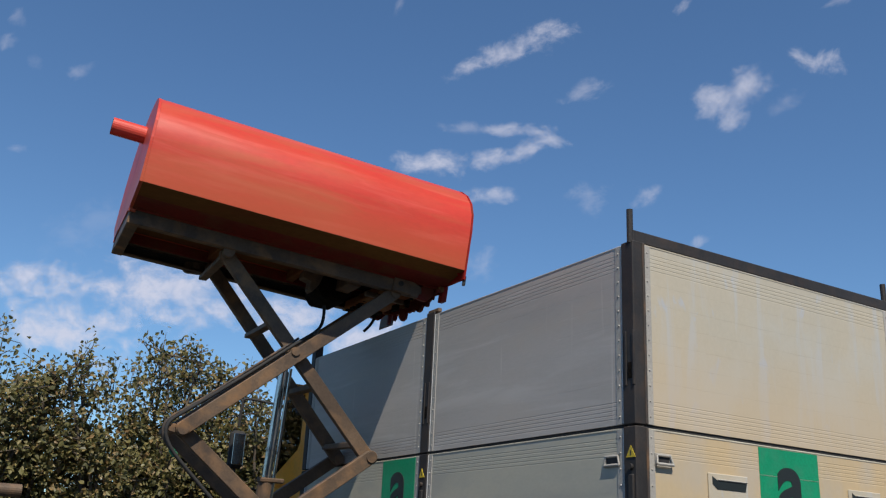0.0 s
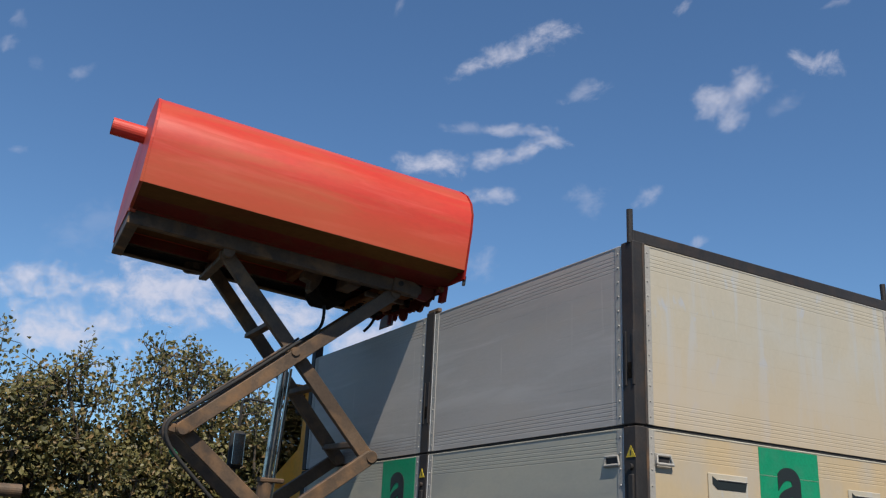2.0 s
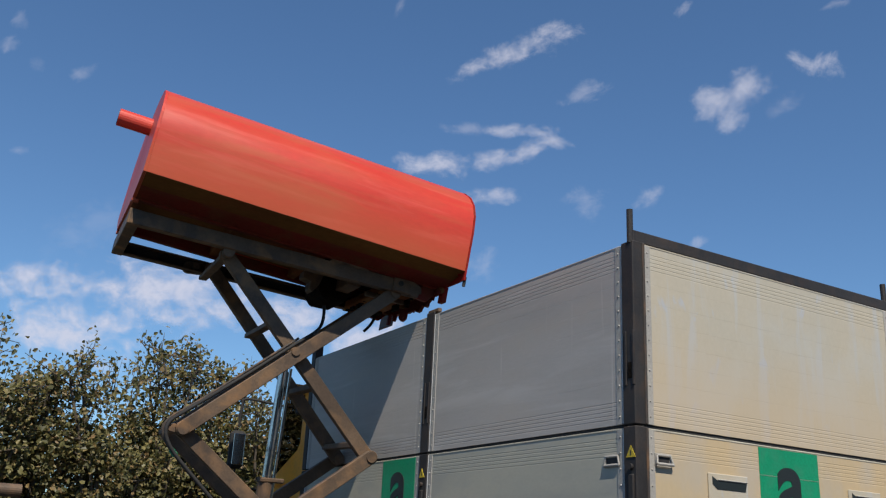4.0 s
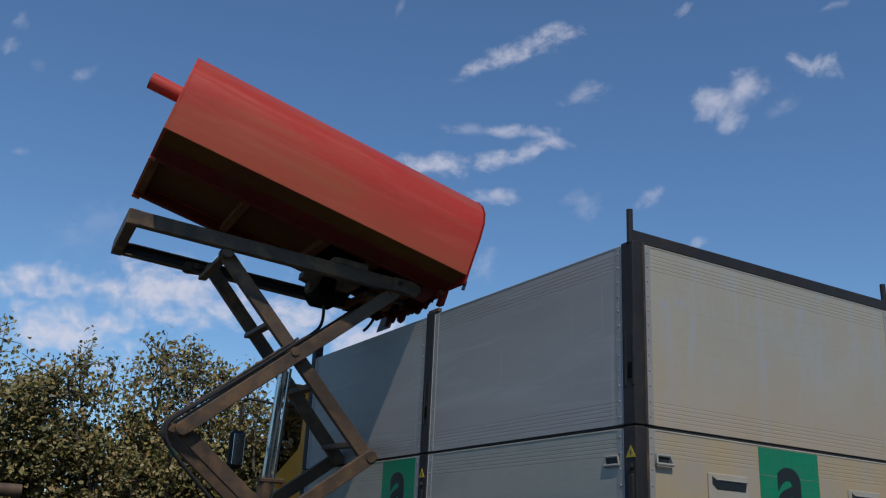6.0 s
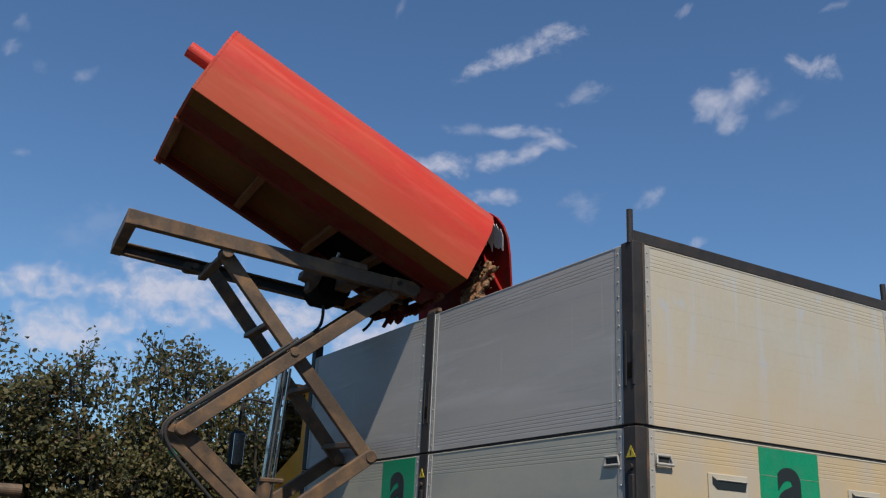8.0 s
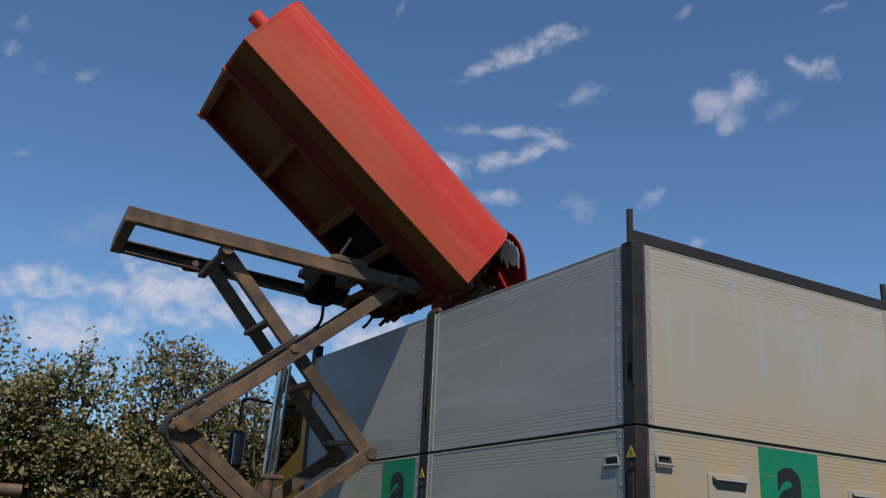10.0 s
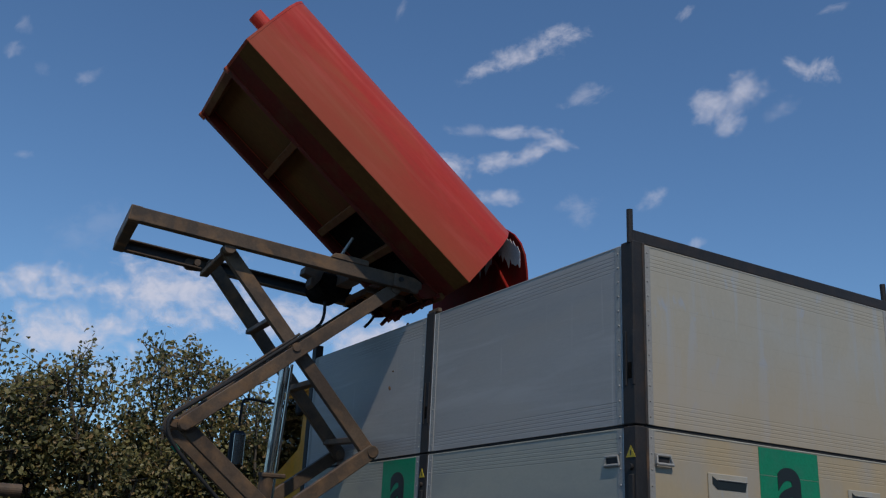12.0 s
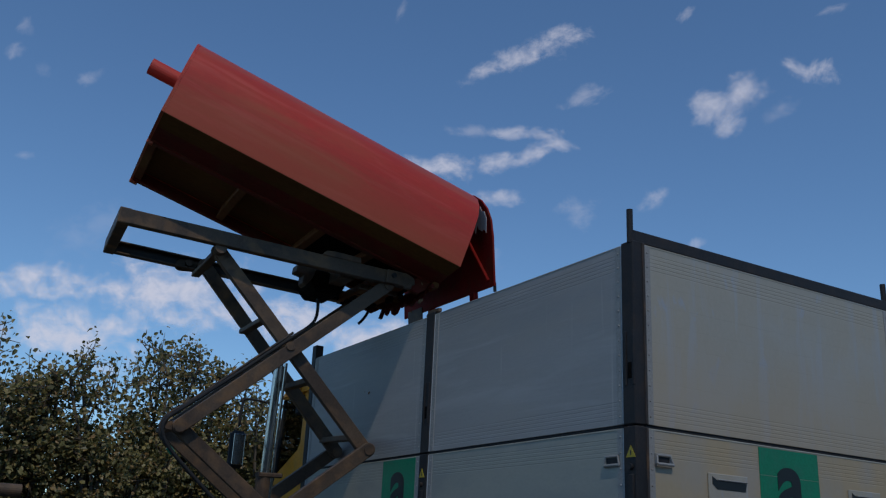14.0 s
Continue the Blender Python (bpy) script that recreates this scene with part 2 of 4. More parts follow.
def letter(text, size, material, parent, m):
    cu = bpy.data.curves.new("letter", "FONT")
    cu.body, cu.size, cu.extrude, cu.offset, cu.align_x = text, size, 0.002, size * 0.026, "CENTER"
    tmp = new("tmp_letter", cu)
    bpy.context.view_layer.update()
    me = bpy.data.meshes.new_from_object(tmp.evaluated_get(bpy.context.evaluated_depsgraph_get()))
    bpy.data.objects.remove(tmp)
    me.materials.clear()
    me.materials.append(material)
    ob = new("letter", me)
    ob.parent, ob.matrix_basis = parent, m
    return ob


def prism(loop, x0, x1):
    """A closed outline in (y, z), drawn out along x."""
    bm = bmesh.new()
    a = [bm.verts.new((x0, y, z)) for y, z in loop]
    b = [bm.verts.new((x1, y, z)) for y, z in loop]
    k = len(loop)
    for i in range(k):
        bm.faces.new((a[i], a[(i + 1) % k], b[(i + 1) % k], b[i]))
    bm.faces.new(a[::-1])
    bm.faces.new(b)
    return bm


# ---- ground ----
bm = bmesh.new()
bmesh.ops.create_grid(bm, x_segments=40, y_segments=40, size=2500)
tagged(part("ground", bm, ASPHALT), "worn grey asphalt yard reaching the horizon", "ground", kind="structure")

# ---- unseen plain walls, added behind the camera to block low sky light ----
for name, x0, x1, y0, y1, h in (("wall_south", -24.0, 26.0, -13.3, -13.0, 5.6), ("wall_west", -24.3, -24.0, -13.3, 30.0, 3.6)):
    tagged(part(name, box(x0, x1, y0, y1, 0.0, h, 0.01), PLASTER), "plain grey wall added out of view to block sky light", "wall", kind="structure")

# ---- truck with tall aluminium drop-side body ----
# body: outer rear corner at x = 0, y = 0; side along +y, rear along +x
Z_JOINT, Z_TOP, Z_BED = 2.392, 3.485, 1.30
LENGTH, WIDTH, THICK = 4.70, 2.55, 0.035
truck = thing("dropside_truck", "truck with two tiers of weathered aluminium drop-side boards", "truck", pose(0, 0, 0))


def board_bm(length, height):
    """Aluminium hollow-profile board lying along x from 0, outer face at y = 0, with rib grooves near top and foot."""
    pts = []
    z = 0.0

    def groove(z, d, w):
        pts.extend([(0, z - w), (d, z - w * 0.4), (d, z + w * 0.4), (0, z + w)])

    pts.append((0, 0))
    for k in range(5):
        groove(0.035 + 0.024 * k, 0.0011, 0.0032)
    k = 0.25
    while k < height - 0.24:
        groove(k, 0.0004, 0.0011)
        k += 0.118
    for k in range(5):
        groove(height - 0.15 + 0.024 * k, 0.0011, 0.0032)
    pts += [(0, height), (THICK, height), (THICK, 0)]
    return prism(pts, 0, length)


def strip_bm(height, w=0.052):
    """Riveted edge strip, outer face at y = -0.004."""
    bm = box(0, w, -0.004, 0.01, 0, height, 0.0015)
    n = int(height / 0.085)
    for i in range(n):
        z = (i + 0.5) * height / n
        tube((w / 2, -0.003, z), (w / 2, -0.0085, z), 0.0075, 8, bm, 0.004)
    return bm


SIDE = Matrix(((0, 1, 0, 0), (1, 0, 0, 0), (0, 0, 1, 0), (0, 0, 0, 1)))  # board along +y, outer face at x = 0


def side_at(y, z, out=0.0):
    return Matrix.Translation((out, y, z)) @ SIDE


def board(name, length, height, place, material, label):
    b = part(name, board_bm(length, height), material, truck, label, place)
    part("edge_strip", strip_bm(height), ALU_BARE, b, "riveted aluminium strip")
    part("edge_strip", strip_bm(height), ALU_BARE, b, "riveted aluminium strip", pose(length - 0.052, 0, 0))
    bmc = box(0, length, -0.003, 0.012, height - 0.006, height + 0.004, 0.002)
    part("top_rail", bmc, CREAM if height < 1.08 else material, b)
    if name == "side_board":
        # near-white strips paint in the highlight on the boards' lit end flanges
        for x in (-0.007, length):
            part("edge_trim", box(x, x + 0.007, -0.006, 0.012, 0, height, 0.0015), HIGHLIGHT, b, "near-white edge strip painting in a highlight")
    return b


def handle_on(parent, x, z, out=0.024):
    """Recessed folding pull, with its ring."""
    bm = box(x, x + 0.135, -0.004, 0.004, z + 0.008, z + 0.085, 0.002)
    h = part("handle_plate", bm, ALU_BARE, parent, "bare metal pull plate")
    bm = tube((x + 0.015, -min(0.012, out), z + 0.072), (x + 0.12, -min(0.012, out), z + 0.072), 0.007, 8)
    tube((x + 0.015, -min(0.012, out), z + 0.072), (x + 0.005, -out, z + 0.022), 0.006, 8, bm)
    tube((x + 0.12, -min(0.012, out), z + 0.072), (x + 0.13, -out, z + 0.022), 0.006, 8, bm)
    tube((x + 0.005, -out, z + 0.022), (x + 0.13, -out, z + 0.022), 0.009, 8, bm)
    part("handle_bar", bm, ALU_BARE, parent)
    # raised dark pad paints in the shade of the pull's opening
    bm = box(x + 0.018, x + 0.117, -0.006, 0.0, z + 0.030, z + 0.064, 0.002)
    part("handle_recess", bm, BLACK_STEEL, parent)


H_UP, H_LOW = Z_TOP - Z_JOINT - 0.012, Z_JOINT - Z_BED - 0.014
Y_A, Y_B, Y_C, Y_D = 0.102, 2.285, 2.425, 4.60
board("side_board", Y_B - Y_A, H_UP, side_at(Y_A, Z_JOINT + 0.012), ALU, "grey weathered aluminium upper side board")
board("side_board", Y_D - Y_C, H_UP, side_at(Y_C, Z_JOINT + 0.012), ALU, "grey weathered aluminium upper side board")
side_lo_a = board("side_board", Y_B - Y_A, H_LOW, side_at(Y_A, Z_BED), ALU_LOW, "greenish-grey weathered aluminium lower side board")
side_lo_b = board("side_board", Y_D - Y_C, H_LOW, side_at(Y_C, Z_BED), ALU_LOW, "greenish-grey weathered aluminium lower side board")
X_A, X_B = 0.085, WIDTH - 0.085
board("rear_board", X_B - X_A, H_UP, pose(X_A, 0, Z_JOINT + 0.012), ALU_TAN, "dusty tan aluminium upper rear board")
rear_lo = board("rear_board", X_B - X_A, H_LOW, pose(X_A, 0, Z_BED), ALU_OCHRE, "ochre-stained aluminium lower rear board")
for y0, y1 in ((Y_A, Y_B), (Y_C, Y_D)):
    part("side_board", box(WIDTH - THICK, WIDTH, y0, y1, Z_BED, Z_TOP, 0.004), ALU, truck)
part("front_board", box(0.08, WIDTH - 0.08, LENGTH - 0.06, LENGTH - 0.02, Z_BED, Z_TOP, 0.004), ALU, truck)
part("bed_floor", box(0.02, WIDTH - 0.02, 0.03, LENGTH - 0.03, Z_BED - 0.12, Z_BED - 0.004, 0.004), BLACK_STEEL, truck)


def post(name, x0, x1, y0, y1, z1, label):
    p = part(name, box(x0, x1, y0, y1, Z_BED - 0.1, Z_JOINT - 0.004, 0.006), BLACK_STEEL, truck, label)
    q = part(name, box(x0 + 0.001, x1, y0 + 0.001, y1, Z_JOINT + 0.004, z1, 0.006), BLACK_STEEL, truck, label)
    return p, q


corner = post("corner_post", -0.012, 0.08, -0.012, 0.095, Z_TOP + 0.012, "black steel corner post with rusty edges")
mid = post("side_post", -0.012, 0.06, Y_B + 0.008, Y_C - 0.008, Z_TOP + 0.03, "black steel side post")
post("corner_post", -0.012, 0.07, Y_D + 0.006, LENGTH, Z_TOP + 0.14, "black steel corner post")
post("corner_post", WIDTH - 0.08, WIDTH + 0.012, -0.012, 0.108, Z_TOP + 0.012, "black steel corner post")
post("corner_post", WIDTH - 0.08, WIDTH + 0.012, Y_D + 0.006, LENGTH, Z_TOP + 0.012, "black steel corner post")
post("side_post", WIDTH - 0.06, WIDTH + 0.012, Y_B + 0.008, Y_C - 0.008, Z_TOP + 0.012, "black steel side post")
RUST = mat("rusty_edge", (0.065, 0.048, 0.038), (0.042, 0.038, 0.035), 0.75, 0, 9, 60, 0.4, (1, 1, 0.3), (0.20, 0.10, 0.04), 0.55)
for z0, z1 in ((Z_BED, Z_JOINT - 0.01), (Z_JOINT + 0.01, Z_TOP + 0.008)):
    part("edge_angle", box(0.064, 0.083, -0.018, 0.0, z0, z1, 0.003), RUST, truck, "rust-streaked steel angle")
for p, y in ((corner[1], 0.03), (mid[1], 2.35)):
    # raised black pad stands in for the slot's shaded hollow
    bm = box(-0.0145, 0.0, y - 0.016, y + 0.016, 2.66, 2.755, 0.002)
    part("latch_slot", bm, DARK, p)
    bm = box(-0.018, 0.0, y - 0.04, y - 0.024, 2.62, 2.94, 0.002)
    box(-0.018, 0.0, y + 0.024, y + 0.04, 2.62, 2.94, 0.002, bm)
    part("latch_bar", bm, BLACK_STEEL, p)
for p, y in ((corner[0], 0.03), (mid[0], 2.36)):
    bm = bmesh.new()
    t = bmesh.ops.create_cone(bm, cap_ends=True, segments=3, radius1=0.045, radius2=0.045, depth=0.003)
    bmesh.ops.transform(bm, matrix=Matrix.Translation((-0.0145, y, 2.235)) @ pose(0, 0, 0, 90, 0, -90) @ pose(0, 0, 0, 0, 0, 0), verts=bm.verts)
    part("warning_sticker", bm, WARN, p, "yellow triangle sticker")
    bm = box(-0.0175, -0.012, y - 0.004, y + 0.004, 2.225, 2.25, 0.0)
    part("warning_mark", bm, INK_AND_HOLLOW, p)
    bm = tube((-0.012, y, 2.16), (-0.03, y, 2.16), 0.018, 12)
    box(-0.022, 0, y - 0.022, y + 0.022, 1.85, 2.12, 0.006, bm)
    part("latch", bm, BLACK_STEEL, p)
# dark strips added behind the joint of the two tiers, blocking light from inside
part("joint_seal", box(0.008, 0.03, Y_A, LENGTH - 0.1, Z_JOINT - 0.03, Z_JOINT + 0.03, 0.0), RUBBER, truck)
part("joint_seal", box(X_A, X_B, 0.008, 0.03, Z_JOINT - 0.03, Z_JOINT + 0.03, 0.0), RUBBER, truck)
# dark bar along the rear top, and the stake pins
part("top_bar", box(0.01, WIDTH - 0.01, 0.0, 0.05, Z_TOP + 0.008, Z_TOP + 0.083, 0.004), BLACK_STEEL, truck, "dark steel bar along the rear top edge")
for x in (0.0, 2.478):
    part("stake_pin", tube((x, 0.02, Z_TOP), (x, 0.02, 3.70), 0.02, 12), BLACK_STEEL, truck)
bm = box(-0.005, 0.03, Y_B - 0.04, Y_C - 0.02, Z_TOP + 0.02, Z_TOP + 0.05, 0.004)
part("post_cap", bm, STEEL, truck)
handle_on(side_lo_a, 0.03, 2.155 - Z_BED, 0.008)
handle_on(rear_lo, 0.045, 2.165 - Z_BED)
handle_on(rear_lo, X_B - X_A - 0.18, 2.165 - Z_BED)


def sign_on(parent, x, z, size):
    s = part("sign", box(x, x + size, -0.0035, -0.0005, z - size, z, 0), GREEN, parent, "green square sign with a black letter a")
    letter("a", size * 1.05, INK_AND_HOLLOW, parent, Matrix.Translation((x + size / 2, -0.0045, z - size * 0.70)) @ pose(0, 0, 0, 90, 0, 0))


sign_on(rear_lo, 1.0 - X_A, 2.368 - Z_BED, 0.55)
part("sign_seam", box(1.0 - X_A, 1.55 - X_A, -0.0052, -0.003, 2.2 - Z_BED, 2.2015 - Z_BED, 0), CREAM, rear_lo, "pale seam across the sign")
part("sign", box(2.49 - Y_C, 3.02 - Y_C, -0.0035, -0.0005, 2.374 - Z_BED - 0.54, 2.374 - Z_BED, 0), GREEN, side_lo_b, "green square sign with a black letter a")
letter("a", 0.60, INK_AND_HOLLOW, side_lo_b, Matrix.Translation((2.745 - Y_C, -0.0045, 2.374 - Z_BED - 0.39)) @ Matrix.Diagonal((-1, 1, 1, 1)) @ pose(0, 0, 0, 90, 0, 0))
for x in (0.55, 1.83):
    bm = box(x - X_A, x - X_A + 0.33, -0.012, -0.0005, 1.80 - Z_BED, 2.175 - Z_BED, 0.004)
    part("flap", bm, ALU_TAN, rear_lo, "bare metal flap with a dark finger slot")
    # raised black shape paints in the shaded hollow of the finger slot
    bm = bmesh.new()
    slot = [bm.verts.new((x - X_A + a, -0.0155, c - Z_BED)) for a, c in ((0.028, 2.155), (0.028, 2.112), (0.065, 2.085), (0.305, 2.085), (0.315, 2.132), (0.07, 2.132))]
    lid = bmesh.ops.extrude_face_region(bm, geom=[bm.faces.new(slot)])
    bmesh.ops.translate(bm, verts=[v for v in lid["geom"] if isinstance(v, bmesh.types.BMVert)], vec=(0, 0.01, 0))
    bmesh.ops.recalc_face_normals(bm, faces=bm.faces[:])
    part("flap_slot", bm, INK_AND_HOLLOW, rear_lo)
    bm = box(x - X_A + 0.07, x - X_A + 0.32, -0.022, -0.006, 2.134 - Z_BED, 2.143 - Z_BED, 0.003)
    part("flap_lip", bm, ALU_BARE, rear_lo)

# chassis, wheels and cab of the truck
part("chassis", box(0.75, 1.71, 0.2, 6.2, 0.75, 1.17, 0.01), BLACK_STEEL, truck)


def wheel(parent, x, y, r, w, name="wheel"):
    bm = tube((x - w / 2, y, r), (x + w / 2, y, r), r, 32)
    bmesh.ops.bevel(bm, geom=[e for e in bm.edges if e.calc_face_angle(0) > 1], offset=0.04, segments=2, affect="EDGES")
    t = part(name, bm, RUBBER, parent)
    part("rim", tube((x - w / 2 - 0.004, y, r), (x + w / 2 + 0.004, y, r), r * 0.55, 24), STEEL, t)
    return t


for x in (0.25, 2.2):
    for y in (1.3, 5.3):
        wheel(truck, x, y, 0.5, 0.3)


def slab(loop, x0, x1, bevel=0.012):
    bm = prism(loop, x0, x1)
    bmesh.ops.bevel(bm, geom=bm.edges[:], offset=bevel, segments=2, affect="EDGES")
    return bm


cab = part("cab", slab([(4.80, 0.95), (4.80, 2.30), (5.74, 2.30), (5.84, 2.1), (5.84, 0.95)], 0.10, 2.40, 0.03), YELLOW, truck, "yellow truck cab with dark window seals")
for x0, x1 in ((0.10, 0.15), (2.35, 2.40)):
    part("door_panel", slab([(4.80, 2.295), (4.80, 3.21), (5.05, 3.21), (5.05, 2.70), (5.11, 2.62), (5.66, 2.42), (5.72, 2.295)], x0, x1), YELLOW, cab, "yellow door with a dipping window edge")
    part("window_post", slab([(5.70, 2.32), (5.60, 3.20), (5.63, 3.20), (5.745, 2.32)], x0 + 0.002, x1 - 0.002, 0.006), RUBBER, cab)
    part("side_window", prism([(4.98, 2.68), (4.98, 3.22), (5.59, 3.22), (5.69, 2.42), (5.09, 2.61)], x0 + 0.02, x0 + 0.026), GLASS, cab, "clear side window")
part("roof", slab([(4.80, 3.20), (4.86, 3.30), (5.55, 3.30), (5.66, 3.20)], 0.08, 2.42, 0.02), YELLOW, cab)
part("rear_panel", box(0.15, 2.35, 4.80, 4.84, 2.29, 3.21, 0.004), YELLOW, cab)
part("windscreen", prism([(5.645, 3.20), (5.655, 3.20), (5.775, 2.31), (5.765, 2.31)], 0.16, 2.34), GLASS, cab, "clear windscreen")
part("door_seal", box(0.088, 0.12, 4.765, 4.80, 1.1, 3.2, 0.004), RUBBER, cab)
part("door_mirror_pod", box(0.03, 0.11, 5.02, 5.12, 2.98, 3.16, 0.02), RUBBER, cab)
part("marker_lamp", box(-0.02, 0.10, 5.10, 5.30, 3.20, 3.30, 0.012), AMBER, cab, "amber marker lamp")
part("mirror", box(-0.42, -0.255, 5.66, 5.77, 2.44, 2.83, 0.035), RUBBER, cab, "black mirror housing on bent arms")
part("mirror_glass", box(-0.398, -0.277, 5.652, 5.662, 2.475, 2.795, 0.003), CHROME, cab, "mirror glass")
pipe_along("mirror_arm", [(0.12, 5.60, 3.13), (-0.10, 5.66, 3.16), (-0.30, 5.70, 3.18), (-0.335, 5.72, 3.14), (-0.335, 5.72, 2.88)], 0.014, RUBBER, cab)
pipe_along("mirror_arm", [(0.12, 5.68, 2.22), (-0.10, 5.70, 2.23), (-0.30, 5.72, 2.30), (-0.335, 5.72, 2.36), (-0.335, 5.72, 2.50)], 0.012, RUBBER, cab)
pipe_along("mirror_cable", [(0.12, 5.70, 2.20), (-0.10, 5.70, 2.17), (-0.36, 5.72, 2.24), (-0.39, 5.72, 2.36), (-0.38, 5.72, 2.5)], 0.007, STEEL, cab)

# ---- street sweeper: scissor lift and hopper ----
# local axes: x towards the truck, y across, z up, origin on the tipping hinge
SWEEPER_AT = pose(0.026, 2.265, 3.730, 3.67, 0, -6.792)
REST = 4.94
sweeper = thing("street_sweeper", "street sweeper chassis with a raised dusty steel scissor lift", "sweeper", SWEEPER_AT)


def beam(a, b, y0, y1, depth, bm=None):
    """Flat bar between two points of the x-z plane, with rounded ends."""
    own = bmesh.new() if bm is None else bm
    a, b = Vector((a[0], 0, a[1])), Vector((b[0], 0, b[1]))
    d = (b - a).normalized()
    n = Vector((-d.z, 0, d.x)) * depth / 2
    loop = []
    for base, s in ((b, 0), (a, 1)):
        for k in range(9):
            ang = -math.pi / 2 + math.pi * k / 8 + s * math.pi
            loop.append(base + d * math.cos(ang) * depth / 2 + n * math.sin(ang))
    t = bmesh.new()
    p = [t.verts.new((v.x, y0, v.z)) for v in loop]
    q = [t.verts.new((v.x, y1, v.z)) for v in loop]
    k = len(loop)
    t.faces.new(p)
    t.faces.new(q[::-1])
    for i in range(k):
        t.faces.new((p[i], q[i], q[(i + 1) % k], p[(i + 1) % k]))
    bmesh.ops.recalc_face_normals(t, faces=t.faces)
    bmesh.ops.bevel(t, geom=[e for e in t.edges if abs(e.verts[0].co.y - e.verts[1].co.y) < 1e-5], offset=0.005, segments=1, affect="EDGES")
    join(own, t)
    return own


A_TOP, B_TOP = (-1.64, 0.09), (-0.22, -0.02)
MID = (-1.016, -0.622)
A_LOW, B_LOW = (-0.30, -1.385), (-1.80, -1.300)
MID2 = (-1.06, -1.93)
A_BASE, B_BASE = (-1.80, -2.52), (-0.32, -2.50)
for y0, y1, i0, i1, sh, up in ((0.46, 0.53, 0.54, 0.61, 0.0, 0.0), (1.49, 1.56, 1.41, 1.48, 0.045, 0.06)):
    # outer bars rise towards the truck, inner bars fall towards it
    for nm, a, b, p0, p1 in (("scissor_arm", B_TOP, B_LOW, y0, y1), ("scissor_arm", (A_TOP[0], A_TOP[1] + up), A_LOW, i0, i1), ("scissor_arm", A_LOW, A_BASE, y0, y1), ("scissor_arm", B_LOW, B_BASE, i0, i1)):
        arm = part(nm, beam((a[0] + sh, a[1]), (b[0] + sh, b[1]), p0, p1, 0.108), STEEL, sweeper, "dusty grey-brown steel arm")
    for c, r in ((MID, 0.035), (A_LOW, 0.042), (B_LOW, 0.045), (MID2, 0.035), ((A_TOP[0], A_TOP[1] + up), 0.045), (B_TOP, 0.04)):
        lo, hi = min(y0, i0) - 0.012, max(y1, i1) + 0.012
        part("pivot_pin", tube((c[0] + sh, lo, c[1]), (c[0] + sh, hi, c[1]), r, 20), STEEL, sweeper)
for (x, z), r in (((-0.37, -1.29), 0.034), ((-1.19, -0.395), 0.03), ((-1.80, -1.30), 0.03), ((-0.78, -0.86), 0.034), ((-1.655, 0.06), 0.03)):
    part("tie_bar", box(x - r * 1.2, x + r * 1.2, 0.55, 1.47, z - r * 0.7, z + r * 0.7, 0.006), STEEL, sweeper)
for y in (0.535,):
    bm = beam((-1.80, -1.31), (-1.88, -1.30), y - 0.03, y + 0.03, 0.065)
    part("knee_bracket", bm, STEEL, sweeper)
# lift cylinder
part("lift_cylinder", tube((-0.998, 1.0, -1.60), (-1.02, 1.0, -2.3), 0.065, 20), STEEL, sweeper)
part("lift_rod", tube((-0.955, 1.0, -0.62), (-0.998, 1.0, -1.61), 0.038, 20), CHROME, sweeper, "polished hydraulic rod")
part("lift_pipe", tube((-0.908, 0.955, -0.70), (-0.972, 0.955, -2.2), 0.014, 12), CHROME, sweeper)
part("rod_clamp", box(-1.06, -0.86, 0.93, 1.07, -1.64, -1.60, 0.01), STEEL, sweeper)

# tilted top frame
lift_frame = part("lift_frame", box(-2.43, -0.05, 0.428, 0.518, -0.085, 0.030, 0.006), STEEL, sweeper, "dusty steel channel frame", pose(0, 0, 0.05, 0, REST, 0))
# the web is coloured black to paint in the channel's shaded inside
far_rail = part("far_rail", box(-2.43, -0.05, 1.562, 1.578, -0.078, 0.022, 0.002), BLACK_STEEL, lift_frame, "dark open steel channel")
for z in (-0.082, 0.014):
    part("flange", box(-2.43, -0.05, 1.490, 1.578, z, z + 0.012, 0.002), STEEL, far_rail)
part("cross_member", box(-2.44, -2.35, 0.43, 1.576, -0.090, 0.034, 0.006), STEEL, lift_frame)
part("cross_member", box(-0.62, -0.50, 0.52, 1.486, -0.10, 0.02, 0.006), STEEL, lift_frame)


def plate(loop, y0, y1, bevel=0.005):
    """A cut plate or casting: an outline in (x, z), thick from y0 to y1."""
    bm = bmesh.new()
    a = [bm.verts.new((x, y0, z)) for x, z in loop]
    b = [bm.verts.new((x, y1, z)) for x, z in loop]
    k = len(loop)
    bm.faces.new(a)
    bm.faces.new(b[::-1])
    for i in range(k):
        bm.faces.new((a[i], b[i], b[(i + 1) % k], a[(i + 1) % k]))
    bmesh.ops.recalc_face_normals(bm, faces=bm.faces)
    if bevel:
        bmesh.ops.bevel(bm, geom=bm.edges[:], offset=bevel, segments=1, affect="EDGES")
    return bm


for y in (0.40, 1.555):
    bm = plate([(-0.26, 0.029), (-0.08, 0.028), (-0.01, 0.0), (0.0, -0.055), (-0.02, -0.06), (-0.03, -0.10), (-0.09, -0.10), (-0.10, -0.085), (-0.26, -0.083)], y, y + 0.05)
    part("hinge_bracket", bm, STEEL, lift_frame)
    bm = tube((-0.20, y - 0.014, -0.015), (-0.20, y + 0.06, -0.015), 0.022, 16)
    tube((-0.20, y - 0.020, -0.015), (-0.20, y, -0.015), 0.012, 10, bm)
    part("hinge_pin", bm, BLACK_STEEL, lift_frame)
